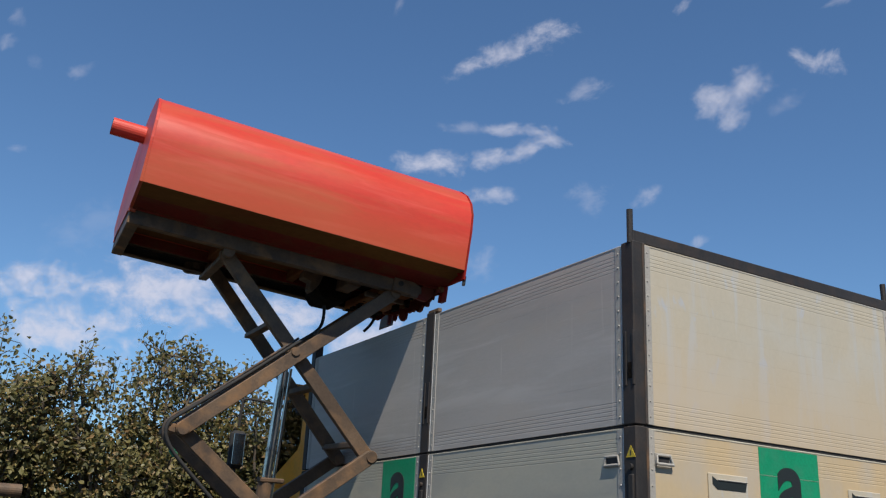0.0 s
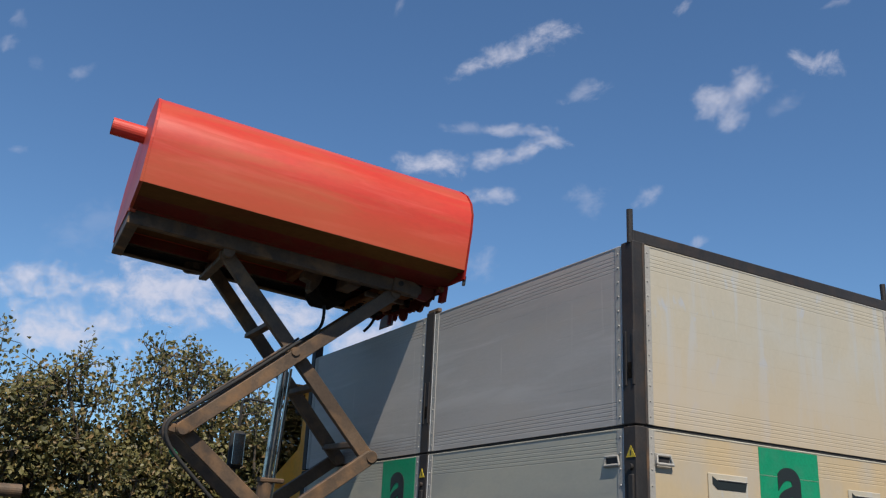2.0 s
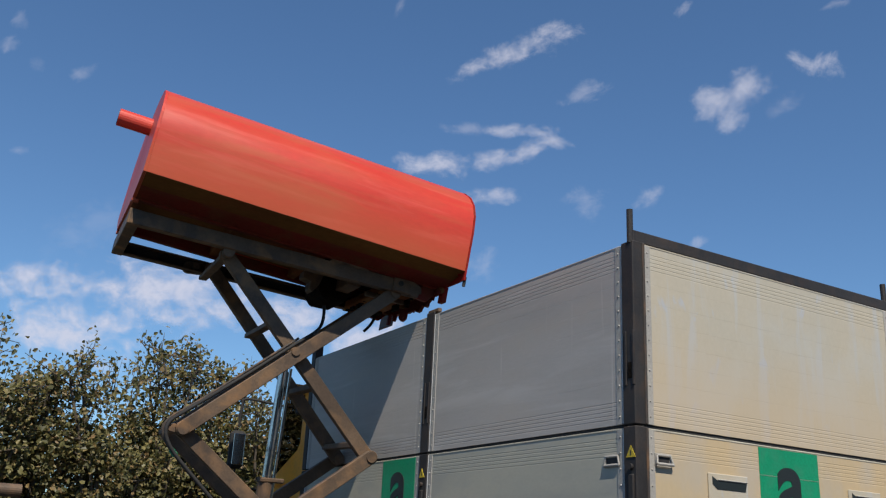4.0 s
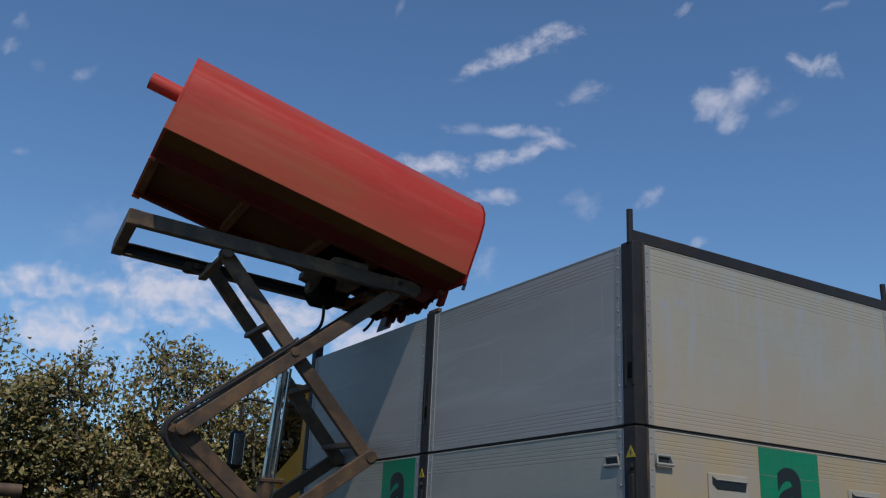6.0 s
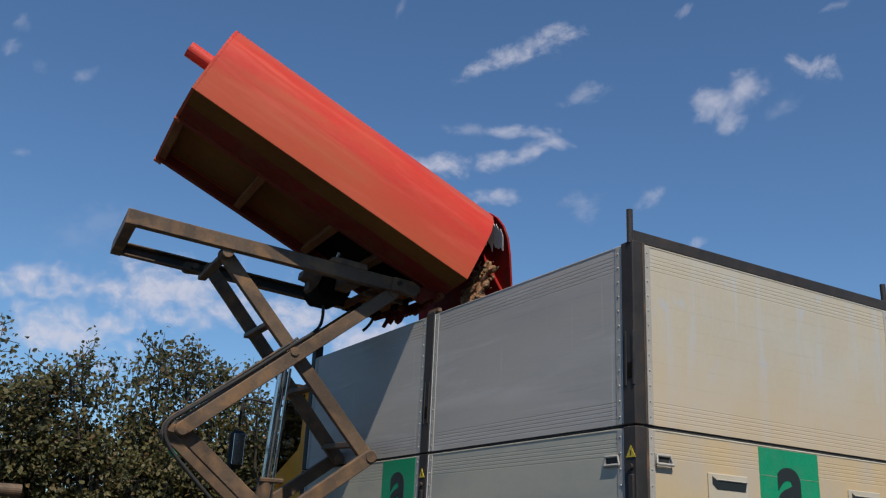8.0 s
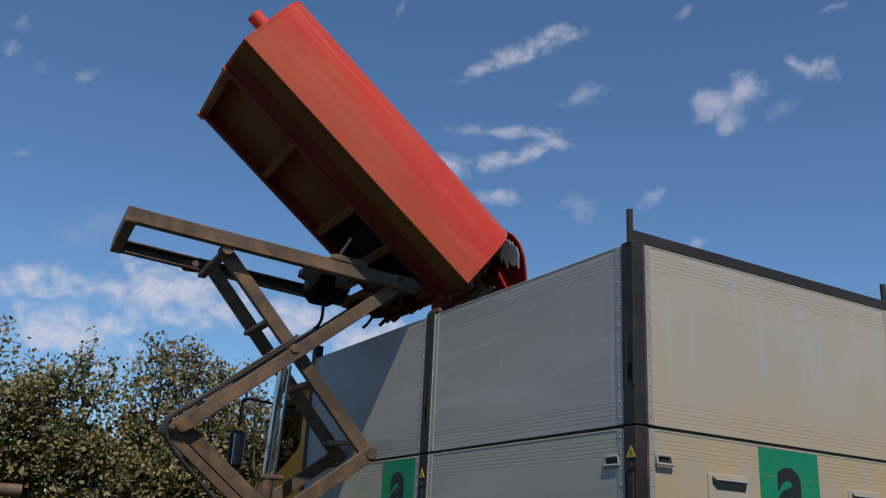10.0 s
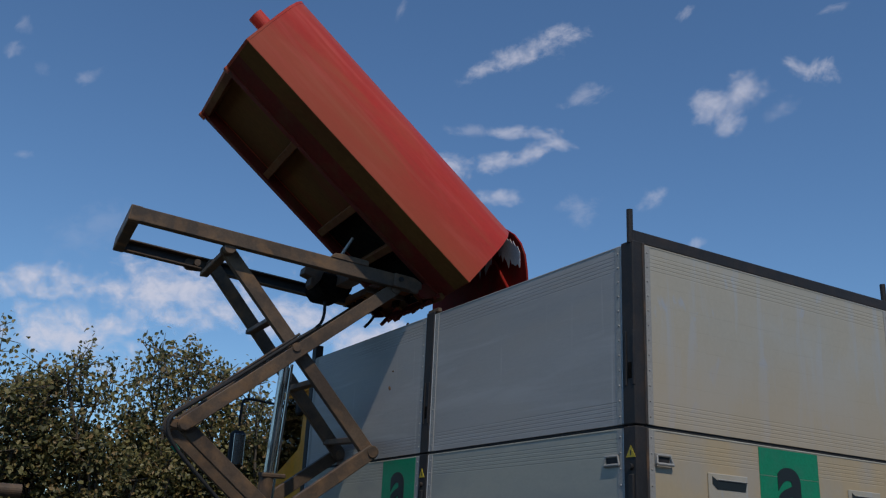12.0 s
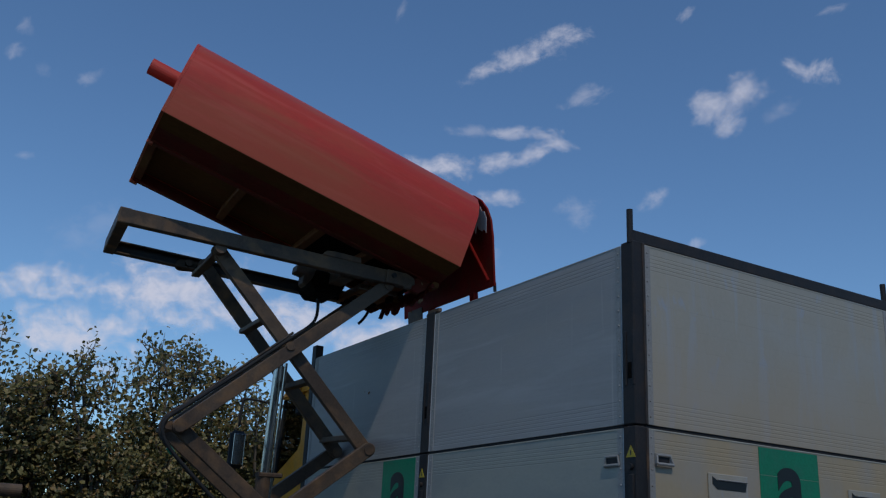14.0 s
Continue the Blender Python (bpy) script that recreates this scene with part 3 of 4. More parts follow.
bm = beam((-1.78, -0.045), (-1.66, -0.03), 1.55, 1.62, 0.10)
tube((-1.72, 1.50, -0.03), (-1.72, 1.68, -0.03), 0.03, 12, bm)
part("slide_ear", bm, STEEL, lift_frame)
bm = plate([(-0.78, 0.0), (-0.46, 0.0), (-0.47, -0.10), (-0.52, -0.185), (-0.70, -0.19), (-0.76, -0.13)], 0.85, 1.30, 0.012)
part("valve_box", bm, DARK, lift_frame)
bm = plate([(-0.935, -0.015), (-0.905, 0.022), (-0.865, -0.012), (-0.845, 0.012), (-0.755, 0.020), (-0.785, -0.10), (-0.835, -0.175), (-0.865, -0.155), (-0.865, -0.085), (-0.935, -0.070)], 0.78, 0.93)
part("cylinder_bracket", bm, STEEL, lift_frame)
part("tip_barrel", tube((-0.80, 1.0, -0.06), (-0.56, 1.0, 0.10), 0.055, 18), BLACK_STEEL, lift_frame)
part("rail_pad", plate([(-0.83, 0.026), (-0.80, 0.068), (-0.73, 0.078), (-0.50, 0.074), (-0.49, 0.026)], 0.42, 0.50), STEEL, lift_frame)

# hopper: section across, in (y, z)
HW, HL0, HL1 = 1.96, -2.432, 0.179


def section(inset=0.0, top=1.07):
    i = inset
    loop = [(0.48, 0.18 + i), (0.48 - i, 0.083 + i), (0.416, 0.083 + i), (0.0 + i, 0.174 + i * 0.6)]
    for k in range(15):
        a = math.pi * k / 14
        ca = math.cos(a)
        loop.append((HW / 2 - (HW / 2 - i) * math.copysign(abs(ca) ** 0.88, ca), 0.52 + (top - 0.52 - i) * abs(math.sin(a)) ** 0.88))
    loop += [(HW - i, 0.280 + i * 0.6), (HW - 0.416, 0.083 + i), (HW - 0.48 + i, 0.083 + i), (HW - 0.48, 0.18 + i)]
    return loop


def shell_bm():
    bm = bmesh.new()
    o, n = section(), section(0.02)
    rings = []
    for loop, x in ((o, HL0), (o, HL1), (n, HL1), (n, HL0 + 0.02)):
        rings.append([bm.verts.new((x, y, z)) for y, z in loop])
    k = len(o)
    for r, s in zip(rings, rings[1:]):
        for i in range(k):
            bm.faces.new((r[i], r[(i + 1) % k], s[(i + 1) % k], s[i]))
    bm.faces.new(rings[0])
    bm.faces.new(rings[-1])
    return bm


hopper = thing("waste_hopper", "dusty red sheet-steel waste hopper tipping on a scissor lift", "hopper", SWEEPER_AT @ pose(0, 0, 0, 0, REST, 0))
shell = part("shell", shell_bm(), RED, hopper, "red sheet-steel shell, dusty and streaked", smooth=True)
shell.data.set_sharp_from_angle(angle=radians(28))
bm = prism([(y, z) for y, z in section(-0.002)][2:-2], HL0 - 0.022, HL0 - 0.001)
box(HL0 - 0.022, HL0 + 0.03, 0.41, 0.45, 0.05, 0.10, 0.004, bm)
box(HL0 - 0.022, HL0 + 0.05, 1.515, 1.56, 0.05, 0.10, 0.004, bm)
part("end_plate", bm, RED, hopper)
for y0, y1 in ((0.405, 0.482), (1.478, 1.555)):
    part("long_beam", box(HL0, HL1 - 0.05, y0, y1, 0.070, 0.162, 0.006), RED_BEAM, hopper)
part("chamfer_panel", prism([(0.003, 0.170), (0.205, 0.1258), (0.205, 0.1313), (0.003, 0.178)], HL0 + 0.004, HL1 - 0.004), OCHRE_DUST, hopper, "ochre-dusted sloping lower panel")
# inner half in darker, grimy red, which paints in its shading
part("inner_chamfer_panel", prism([(0.205, 0.1258), (0.403, 0.0825), (0.403, 0.088), (0.205, 0.1313)], HL0 + 0.004, HL1 - 0.004), RED_BEAM, hopper, "grimy red sloping lower panel with its shade painted in")
part("floor_panel", box(HL0 + 0.02, -0.92, 0.484, 1.476, 0.168, 0.178, 0.0), OCHRE_DUST, hopper)
# flat black panel paints in the shade of a deep recess
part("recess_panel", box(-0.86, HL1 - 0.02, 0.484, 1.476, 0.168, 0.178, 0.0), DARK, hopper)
for x in (HL0 + 0.03, -1.62, -0.89, -0.43):
    part("cross_rib", box(x - 0.035, x + 0.035, 0.484, 1.476, 0.082, 0.167, 0.005), RED_DIRTY, hopper)
part("bottom_lip", box(HL1 - 0.05, HL1 + 0.006, 0.35, HW - 0.35, 0.04, 0.09, 0.008), RED_DIRTY, hopper)
for y in (0.60, 1.05, 1.45):
    part("gusset", box(HL1 - 0.16, HL1 - 0.06, y, y + 0.05, 0.0, 0.085, 0.006), RED_DIRTY, hopper)
bm = tube((HL0 - 0.29, 0.87, 0.83), (HL0 - 0.01, 0.87, 0.83), 0.072, 24)
part("pipe_stub", bm, RED, hopper, "red round outlet pipe", smooth=False)
# solid black disc in place of the pipe's shaded inside
part("pipe_mouth", tube((HL0 - 0.293, 0.87, 0.83), (HL0 - 0.25, 0.87, 0.83), 0.06, 24), INK_AND_HOLLOW, hopper)
# near-white colour stands in for the sky's reflection in the polished rod
part("tip_rod", tube((-0.645, 1.0, -0.08), (-0.678, 1.0, 0.105), 0.014, 16), HIGHLIGHT, hopper, "polished hydraulic rod")
for y in (0.42, 1.53):
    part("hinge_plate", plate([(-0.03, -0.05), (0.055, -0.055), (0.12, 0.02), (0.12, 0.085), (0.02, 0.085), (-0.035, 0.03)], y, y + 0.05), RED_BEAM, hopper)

# ragged rubber skirt, hoses and dirt hanging under the hinge
def skirt_bm(x, y0, y1, z0, z1, seed):
    r = random.Random(seed)
    bm = bmesh.new()
    lo, y = [], y0
    while y < y1 - 0.02:
        # torn strips of uneven width and length, some missing
        w, d = r.uniform(0.03, 0.16), r.uniform(-0.035, 0.05) + (0.05 if r.random() < 0.3 else 0.0)
        lo += [(y, z0 + d), (min(y1, y + w * 0.5), z0 + d + r.uniform(-0.018, 0.018)), (min(y1, y + w * 0.93), z0 + d + r.uniform(-0.01, 0.03))]
        y += w
    loop = [(y0, z1)] + lo + [(y1, z1)]
    return join(bm, prism(loop, x, x + 0.03))


part("rubber_skirt", skirt_bm(-0.06, 0.50, 1.60, -0.115, 0.0, 3), DARK, lift_frame, "ragged black rubber skirt caked in dirt")
part("rubber_skirt", skirt_bm(-0.30, 0.62, 1.60, -0.115, -0.02, 4), DARK, lift_frame, "ragged black rubber skirt caked in dirt")
part("rear_cross_member", box(-0.32, 0.0, 0.50, 1.50, -0.09, -0.01, 0.01), RED_DIRTY, lift_frame)
part("skirt_bar", box(-0.42, -0.06, 0.62, 0.66, -0.13, -0.09, 0.006), STEEL, lift_frame)
pipe_along("loose_hose", [(-0.02, 1.45, -0.10), (-0.03, 1.46, -0.18), (-0.10, 1.46, -0.26)], 0.014, RUBBER, lift_frame)
part("lip_flap", join(bmesh.new(), skirt_bm(HL1 - 0.06, 0.35, 1.50, -0.07, 0.06, 8)), RED_BEAM, hopper, "dirty rubber lip under the hopper mouth")

# tail door hung from the top
DOOR_Z = 0.95
def door_loop(i):
    return [(i, 0.10 + i)] + [p for p in section(i) if p[1] > 0.5] + [(HW - i, 0.10 + i)]


door = part("tail_door", prism([(y, z - DOOR_Z) for y, z in door_loop(-0.001)], 0.0, 0.012), DOOR_RED, hopper, "red tail door with pale torn-edged patches", pose(HL1 + 0.002, 0, DOOR_Z))
loop_o, loop_i = door_loop(-0.003), door_loop(0.024)
bm = bmesh.new()
k = len(loop_o)
ring = [[bm.verts.new((x, y, z - DOOR_Z)) for y, z in lp] for lp, x in ((loop_o, -0.001), (loop_o, 0.016), (loop_i, 0.016), (loop_i, -0.001))]
for r, s in zip(ring, ring[1:] + ring[:1]):
    for i in range(k):
        bm.faces.new((r[i], r[(i + 1) % k], s[(i + 1) % k], s[i]))
part("door_rim", bm, DOOR_RED, door)
for y in (0.35, 1.25):
    part("door_tab", box(-0.015, 0.03, y, y + 0.09, -0.985, -0.845, 0.006), DOOR_RED, door)
part("door_flap", box(-0.008, 0.004, 1.50, 1.85, -1.03, -0.80, 0.003), STEEL, door, "grey hanging flap")
part("door_toe", tube((0.018, 0.02, -0.90), (0.018, 0.02, -0.82), 0.014, 10), BLACK_STEEL, door)
part("door_strut", tube((-0.03, 0.52, -0.24), (-0.014, 0.07, -0.80), 0.014, 12), DOOR_RED, door)
rng = random.Random(5)


def pale_patch_bm(y0, y1, tall):
    """A pale patch with torn edges that follows the door's arched rim."""
    arch = [p for p in section(0.0) if p[1] > 0.5]

    def rim(y):
        for (ya, za), (yb, zb) in zip(arch, arch[1:]):
            if ya <= y <= yb:
                return za + (zb - za) * (y - ya) / max(1e-6, yb - ya) - DOOR_Z
        return arch[-1][1] - DOOR_Z

    up, down, y, k = [], [], y0, 0
    while y < y1:
        jag = 0.018 if k % 2 else -0.018
        up.append((y, rim(y) - 0.075 + jag * rng.uniform(0.4, 1.2)))
        down.append((y + 0.012, rim(y) - 0.075 - tall * rng.uniform(0.8, 1.1) * (0.55 + 0.45 * math.sin(3.1 * (y - y0) / (y1 - y0))) + jag))
        y += rng.uniform(0.022, 0.04)
        k += 1
    return prism(up + down[::-1], -0.004, 0.002)


for y0, y1, tall in ((0.09, 0.50, 0.22), (0.56, 1.02, 0.34), (1.08, 1.55, 0.30)):
    part("residue_patch", pale_patch_bm(y0, y1, tall), PALE, door, "pale patch with torn edges")
bm = bmesh.new()
for k in range(14):
    a, b = 6.283 * k / 14, 6.283 * (k + 1) / 14
    tube((-0.014, 0.80 + 0.07 * math.cos(a), -0.20 + 0.06 * math.sin(a)), (-0.014, 0.80 + 0.07 * math.cos(b), -0.20 + 0.06 * math.sin(b)), 0.014, 8, bm)
part("lifting_ring", bm, RUBBER, door, "black ring on the door's inside")

# hoses
pipe_along("hose", [(-0.68, 0.95, -0.12), (-0.67, 0.95, -0.22), (-0.70, 0.92, -0.32), (-0.78, 0.80, -0.39), (-0.88, 0.56, -0.46), (-1.02, 0.50, -0.56), (-1.35, 0.50, -0.83), (-1.78, 0.50, -1.16), (-1.93, 0.5, -1.27), (-1.90, 0.5, -1.42), (-1.7, 0.5, -1.62), (-1.4, 0.5, -1.9)], 0.014, RUBBER, sweeper, "black hydraulic hose")
pipe_along("hose", [(-0.98, 0.55, -0.50), (-1.35, 0.53, -0.80), (-1.76, 0.53, -1.13), (-1.90, 0.53, -1.22), (-1.95, 0.53, -1.32), (-1.88, 0.53, -1.45), (-1.66, 0.53, -1.66)], 0.011, RUST, sweeper, "brown hydraulic hose")
part("hose_coupling", tube((-1.86, 0.52, -1.46), (-1.82, 0.52, -1.50), 0.022, 10), GREEN, sweeper, "green hose coupling")
# base of the lift on its chassis
part("subframe", box(-2.1, 0.0, 0.40, 1.64, -2.68, -2.56, 0.01), BLACK_STEEL, sweeper)
part("chassis", box(-1.75, -0.45, -1.2, 3.6, -2.98, -2.69, 0.01), BLACK_STEEL, sweeper)
for x in (-2.15, -0.15):
    for y in (-0.6, 3.0):
        bm = tube((x - 0.13, y, -3.33), (x + 0.13, y, -3.33), 0.40, 28)
        t = part("wheel", bm, RUBBER, sweeper)
        part("rim", tube((x - 0.135, y, -3.33), (x + 0.135, y, -3.33), 0.22, 20), STEEL, t)

# grey pipe standing out over the yard
boom = thing("steel_pole", "grey-brown round steel pole end", "pole", pose(-2.38, 6.0, 0))
part("upright", tube((-1.2, 0, 0), (-1.2, 0, 2.13), 0.05, 14), STEEL, boom)
part("arm", tube((-1.25, 0, 2.07), (0.06, 0, 2.07), 0.062, 20), STEEL, boom)


# ---- trees ----
def limb(bm, a, b, r0, r1):
    tube(a, b, r0, 7, bm, r1)


def leaves_mesh(name, centres, normals, sizes):
    """Folded leaves, one island each."""
    n = len(centres)
    rs = np.random.RandomState(len(centres))
    t = rs.normal(size=(n, 3))
    t -= normals * np.sum(t * normals, 1)[:, None]
    t /= np.linalg.norm(t, axis=1)[:, None]
    b = np.cross(normals, t)
    s = sizes[:, None]
    v = np.empty((n, 6, 3))
    v[:, 0] = centres - t * s * 0.55
    v[:, 1] = centres + t * s * 0.6
    v[:, 2] = centres - t * s * 0.2 + b * s * 0.40 + normals * s * 0.16
    v[:, 3] = centres + t * s * 0.25 + b * s * 0.28 + normals * s * 0.12
    v[:, 4] = centres - t * s * 0.2 - b * s * 0.40 + normals * s * 0.16
    v[:, 5] = centres + t * s * 0.25 - b * s * 0.28 + normals * s * 0.12
    base = np.arange(n)[:, None] * 6
    f = np.concatenate([base + [0, 1, 3, 2], base + [0, 4, 5, 1]])
    me = bpy.data.meshes.new(name)
    me.from_pydata(v.reshape(-1, 3).tolist(), [], f.tolist())
    me.materials.append(LEAF)
    return me


def tree(x, y, height, spread, seed, label, shoot=None):
    r = random.Random(seed)
    rs = np.random.RandomState(seed)
    th = thing("tree", label, "tree", pose(x, y, 0), "row of trees")
    bm = bmesh.new()
    tips = []
    fork = height * 0.22
    limb(bm, (0, 0, 0), (0.05, 0.02, fork), 0.13, 0.10)
    for i in range(11):
        a = 6.283 * i / 11 + r.uniform(-0.3, 0.3)
        d = spread * r.uniform(0.3, 1.0)
        top = Vector((math.cos(a) * d, math.sin(a) * d * 0.8, height * r.uniform(0.55, 0.97)))
        p = Vector((0.03, 0.02, fork * r.uniform(0.6, 1.0)))
        for s in range(4):
            q = p.lerp(top, 0.28 + 0.24 * s) + Vector((r.uniform(-0.1, 0.1), r.uniform(-0.1, 0.1), r.uniform(-0.05, 0.1)))
            limb(bm, p, q, 0.05 * (1 - s * 0.2), 0.05 * (0.8 - s * 0.2))
            if s:
                for k in range(4):
                    w = q + Vector((r.gauss(0, 0.33), r.gauss(0, 0.33), r.uniform(-0.25, 0.45)))
                    limb(bm, q, w, 0.014, 0.005)
                    tips.append((q, w))
            p = q
        for k in range(2):
            w = p + Vector((r.gauss(0, 0.10), r.gauss(0, 0.10), r.uniform(0.12, 0.42)))
            limb(bm, p, w, 0.010, 0.003)
            tips.append((p, w))
    for k in range(185):
        a, rad = r.uniform(0, 6.283), spread * math.sqrt(r.uniform(0, 1))
        q = Vector((math.cos(a) * rad, math.sin(a) * rad * 0.8, height * r.uniform(0.12, 0.78)))
        tips.append((q, q + Vector((r.gauss(0, 0.2), r.gauss(0, 0.2), r.uniform(-0.05, 0.35)))))
    for k in range(38):
        a, rad = r.uniform(0, 6.283), spread * r.uniform(0, 0.8)
        q = Vector((math.cos(a) * rad, math.sin(a) * rad * 0.8, height * r.uniform(0.74, 0.93)))
        w = q + Vector((r.gauss(0, 0.06), r.gauss(0, 0.06), r.uniform(0.2, 0.5)))
        limb(bm, q - Vector((0, 0, 0.1)), w, 0.007, 0.002)
        tips.append((q, w))
    if shoot:
        limb(bm, shoot[0], shoot[1], 0.012, 0.003)
        tips.append((Vector(shoot[0]).lerp(Vector(shoot[1]), 0.75), Vector(shoot[1])))
    part("trunk", bm, BARK, th)
    c = []
    for q, w in tips:
        n = 30
        f = rs.uniform(0.0, 1.05, (n, 1))
        c.append(np.array(q) * (1 - f) + np.array(w) * f + rs.normal(scale=(0.11, 0.11, 0.10), size=(n, 3)) * (1.3 - 0.6 * f))
    c = np.concatenate(c)
    c = c[(c[:, 2] > 0.3) & (rs.uniform(size=len(c)) > np.clip((c[:, 2] / height - 0.52) * 1.9, 0, 0.66))]
    nn = rs.normal(size=c.shape) * 1.0 + [-0.2, -0.7, 0.75]
    nn /= np.linalg.norm(nn, axis=1)[:, None]
    ob = new("crown", leaves_mesh("crown", c, nn, rs.uniform(0.046, 0.100, len(c))))
    ob.parent = th
    return th


trees = []
for i, (x, y, h, s) in enumerate(((-4.4, 12.9, 5.3, 1.3), (-3.3, 12.6, 5.2, 1.2), (-2.3, 12.4, 5.05, 1.0), (-1.35, 12.8, 4.4, 1.05), (-0.3, 12.3, 4.6, 1.0), (0.75, 12.5, 5.1, 0.95), (1.7, 12.8, 5.0, 0.95), (2.6, 12.4, 4.2, 0.8), (3.5, 12.6, 4.0, 1.0), (4.6, 12.8, 4.2, 1.2),
                                  (-2.9, 14.4, 3.7, 1.3), (-0.7, 14.6, 3.5, 1.3), (1.3, 14.5, 3.6, 1.3), (3.2, 14.6, 3.7, 1.3))):
    trees.append(tree(x, y, h, s, 20 + i, "leafy broad tree with green and browning autumn leaves", ((-0.46, 0.2, 4.1), (-0.38, 0.3, 5.0)) if i == 4 else None))

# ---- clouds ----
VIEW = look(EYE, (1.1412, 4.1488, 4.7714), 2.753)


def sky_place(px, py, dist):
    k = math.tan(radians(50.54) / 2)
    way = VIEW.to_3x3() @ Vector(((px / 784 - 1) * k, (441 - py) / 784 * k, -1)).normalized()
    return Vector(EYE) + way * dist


clouds = []


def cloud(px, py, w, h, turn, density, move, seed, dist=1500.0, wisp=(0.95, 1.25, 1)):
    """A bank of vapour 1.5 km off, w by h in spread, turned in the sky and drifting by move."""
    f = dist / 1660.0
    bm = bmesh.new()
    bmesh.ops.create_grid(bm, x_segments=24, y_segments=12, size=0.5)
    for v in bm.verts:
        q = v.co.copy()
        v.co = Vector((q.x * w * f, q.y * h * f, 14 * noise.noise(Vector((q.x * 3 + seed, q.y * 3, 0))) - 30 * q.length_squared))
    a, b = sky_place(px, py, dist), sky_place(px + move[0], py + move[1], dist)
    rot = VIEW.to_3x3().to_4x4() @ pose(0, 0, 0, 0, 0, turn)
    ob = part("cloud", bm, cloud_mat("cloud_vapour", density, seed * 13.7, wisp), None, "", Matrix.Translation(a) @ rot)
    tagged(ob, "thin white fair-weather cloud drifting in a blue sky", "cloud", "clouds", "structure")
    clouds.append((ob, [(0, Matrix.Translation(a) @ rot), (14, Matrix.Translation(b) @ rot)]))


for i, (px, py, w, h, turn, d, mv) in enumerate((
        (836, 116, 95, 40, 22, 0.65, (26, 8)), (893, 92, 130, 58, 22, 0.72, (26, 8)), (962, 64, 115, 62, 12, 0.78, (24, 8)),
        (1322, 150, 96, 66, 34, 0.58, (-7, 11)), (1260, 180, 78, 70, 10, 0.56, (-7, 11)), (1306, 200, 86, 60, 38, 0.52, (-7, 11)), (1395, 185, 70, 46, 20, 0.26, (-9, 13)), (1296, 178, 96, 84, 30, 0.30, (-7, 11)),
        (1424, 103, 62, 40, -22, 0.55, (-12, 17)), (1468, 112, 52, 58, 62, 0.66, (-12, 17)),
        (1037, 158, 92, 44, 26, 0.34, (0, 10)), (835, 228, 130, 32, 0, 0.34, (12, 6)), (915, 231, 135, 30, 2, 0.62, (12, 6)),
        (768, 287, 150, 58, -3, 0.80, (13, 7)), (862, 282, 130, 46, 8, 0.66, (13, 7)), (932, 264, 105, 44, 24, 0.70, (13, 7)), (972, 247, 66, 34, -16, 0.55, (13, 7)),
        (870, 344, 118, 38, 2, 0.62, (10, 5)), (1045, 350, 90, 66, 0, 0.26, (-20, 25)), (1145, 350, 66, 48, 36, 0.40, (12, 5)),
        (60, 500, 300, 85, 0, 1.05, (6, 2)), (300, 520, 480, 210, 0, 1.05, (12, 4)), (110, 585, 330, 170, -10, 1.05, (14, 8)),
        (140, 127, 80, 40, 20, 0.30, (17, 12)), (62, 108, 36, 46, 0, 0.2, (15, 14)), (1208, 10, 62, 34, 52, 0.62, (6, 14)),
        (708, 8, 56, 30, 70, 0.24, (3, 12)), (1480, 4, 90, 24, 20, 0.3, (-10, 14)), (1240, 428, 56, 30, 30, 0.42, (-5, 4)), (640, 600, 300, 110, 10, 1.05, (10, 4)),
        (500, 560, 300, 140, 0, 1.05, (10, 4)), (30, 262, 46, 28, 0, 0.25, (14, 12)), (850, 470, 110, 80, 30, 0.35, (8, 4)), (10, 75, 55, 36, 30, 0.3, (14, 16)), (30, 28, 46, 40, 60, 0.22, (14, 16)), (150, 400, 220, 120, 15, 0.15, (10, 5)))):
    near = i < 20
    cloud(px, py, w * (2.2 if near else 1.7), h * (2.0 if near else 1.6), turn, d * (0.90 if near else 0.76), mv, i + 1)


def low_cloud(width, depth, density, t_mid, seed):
    """A low scud of the same vapour, out of view, that the wind carries along +y past the sun at 8 m/s, over the truck
    at t_mid seconds.
    """
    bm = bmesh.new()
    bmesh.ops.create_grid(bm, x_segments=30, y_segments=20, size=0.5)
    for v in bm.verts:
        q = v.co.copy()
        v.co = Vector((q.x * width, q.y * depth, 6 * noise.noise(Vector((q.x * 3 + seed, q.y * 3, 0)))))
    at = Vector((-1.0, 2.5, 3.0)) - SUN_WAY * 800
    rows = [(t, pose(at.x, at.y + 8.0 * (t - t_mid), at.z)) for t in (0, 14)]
    # its warm glow is emitted, standing in for sunlight scattered through vapour
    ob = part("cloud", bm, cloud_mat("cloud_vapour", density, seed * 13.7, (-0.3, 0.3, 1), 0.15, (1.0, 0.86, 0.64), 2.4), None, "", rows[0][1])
    tagged(ob, "low scud cloud out of view that dims the sun and glows warm", "cloud", "clouds", "structure")
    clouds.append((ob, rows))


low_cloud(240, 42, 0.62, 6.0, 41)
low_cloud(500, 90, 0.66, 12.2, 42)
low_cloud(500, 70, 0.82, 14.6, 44)


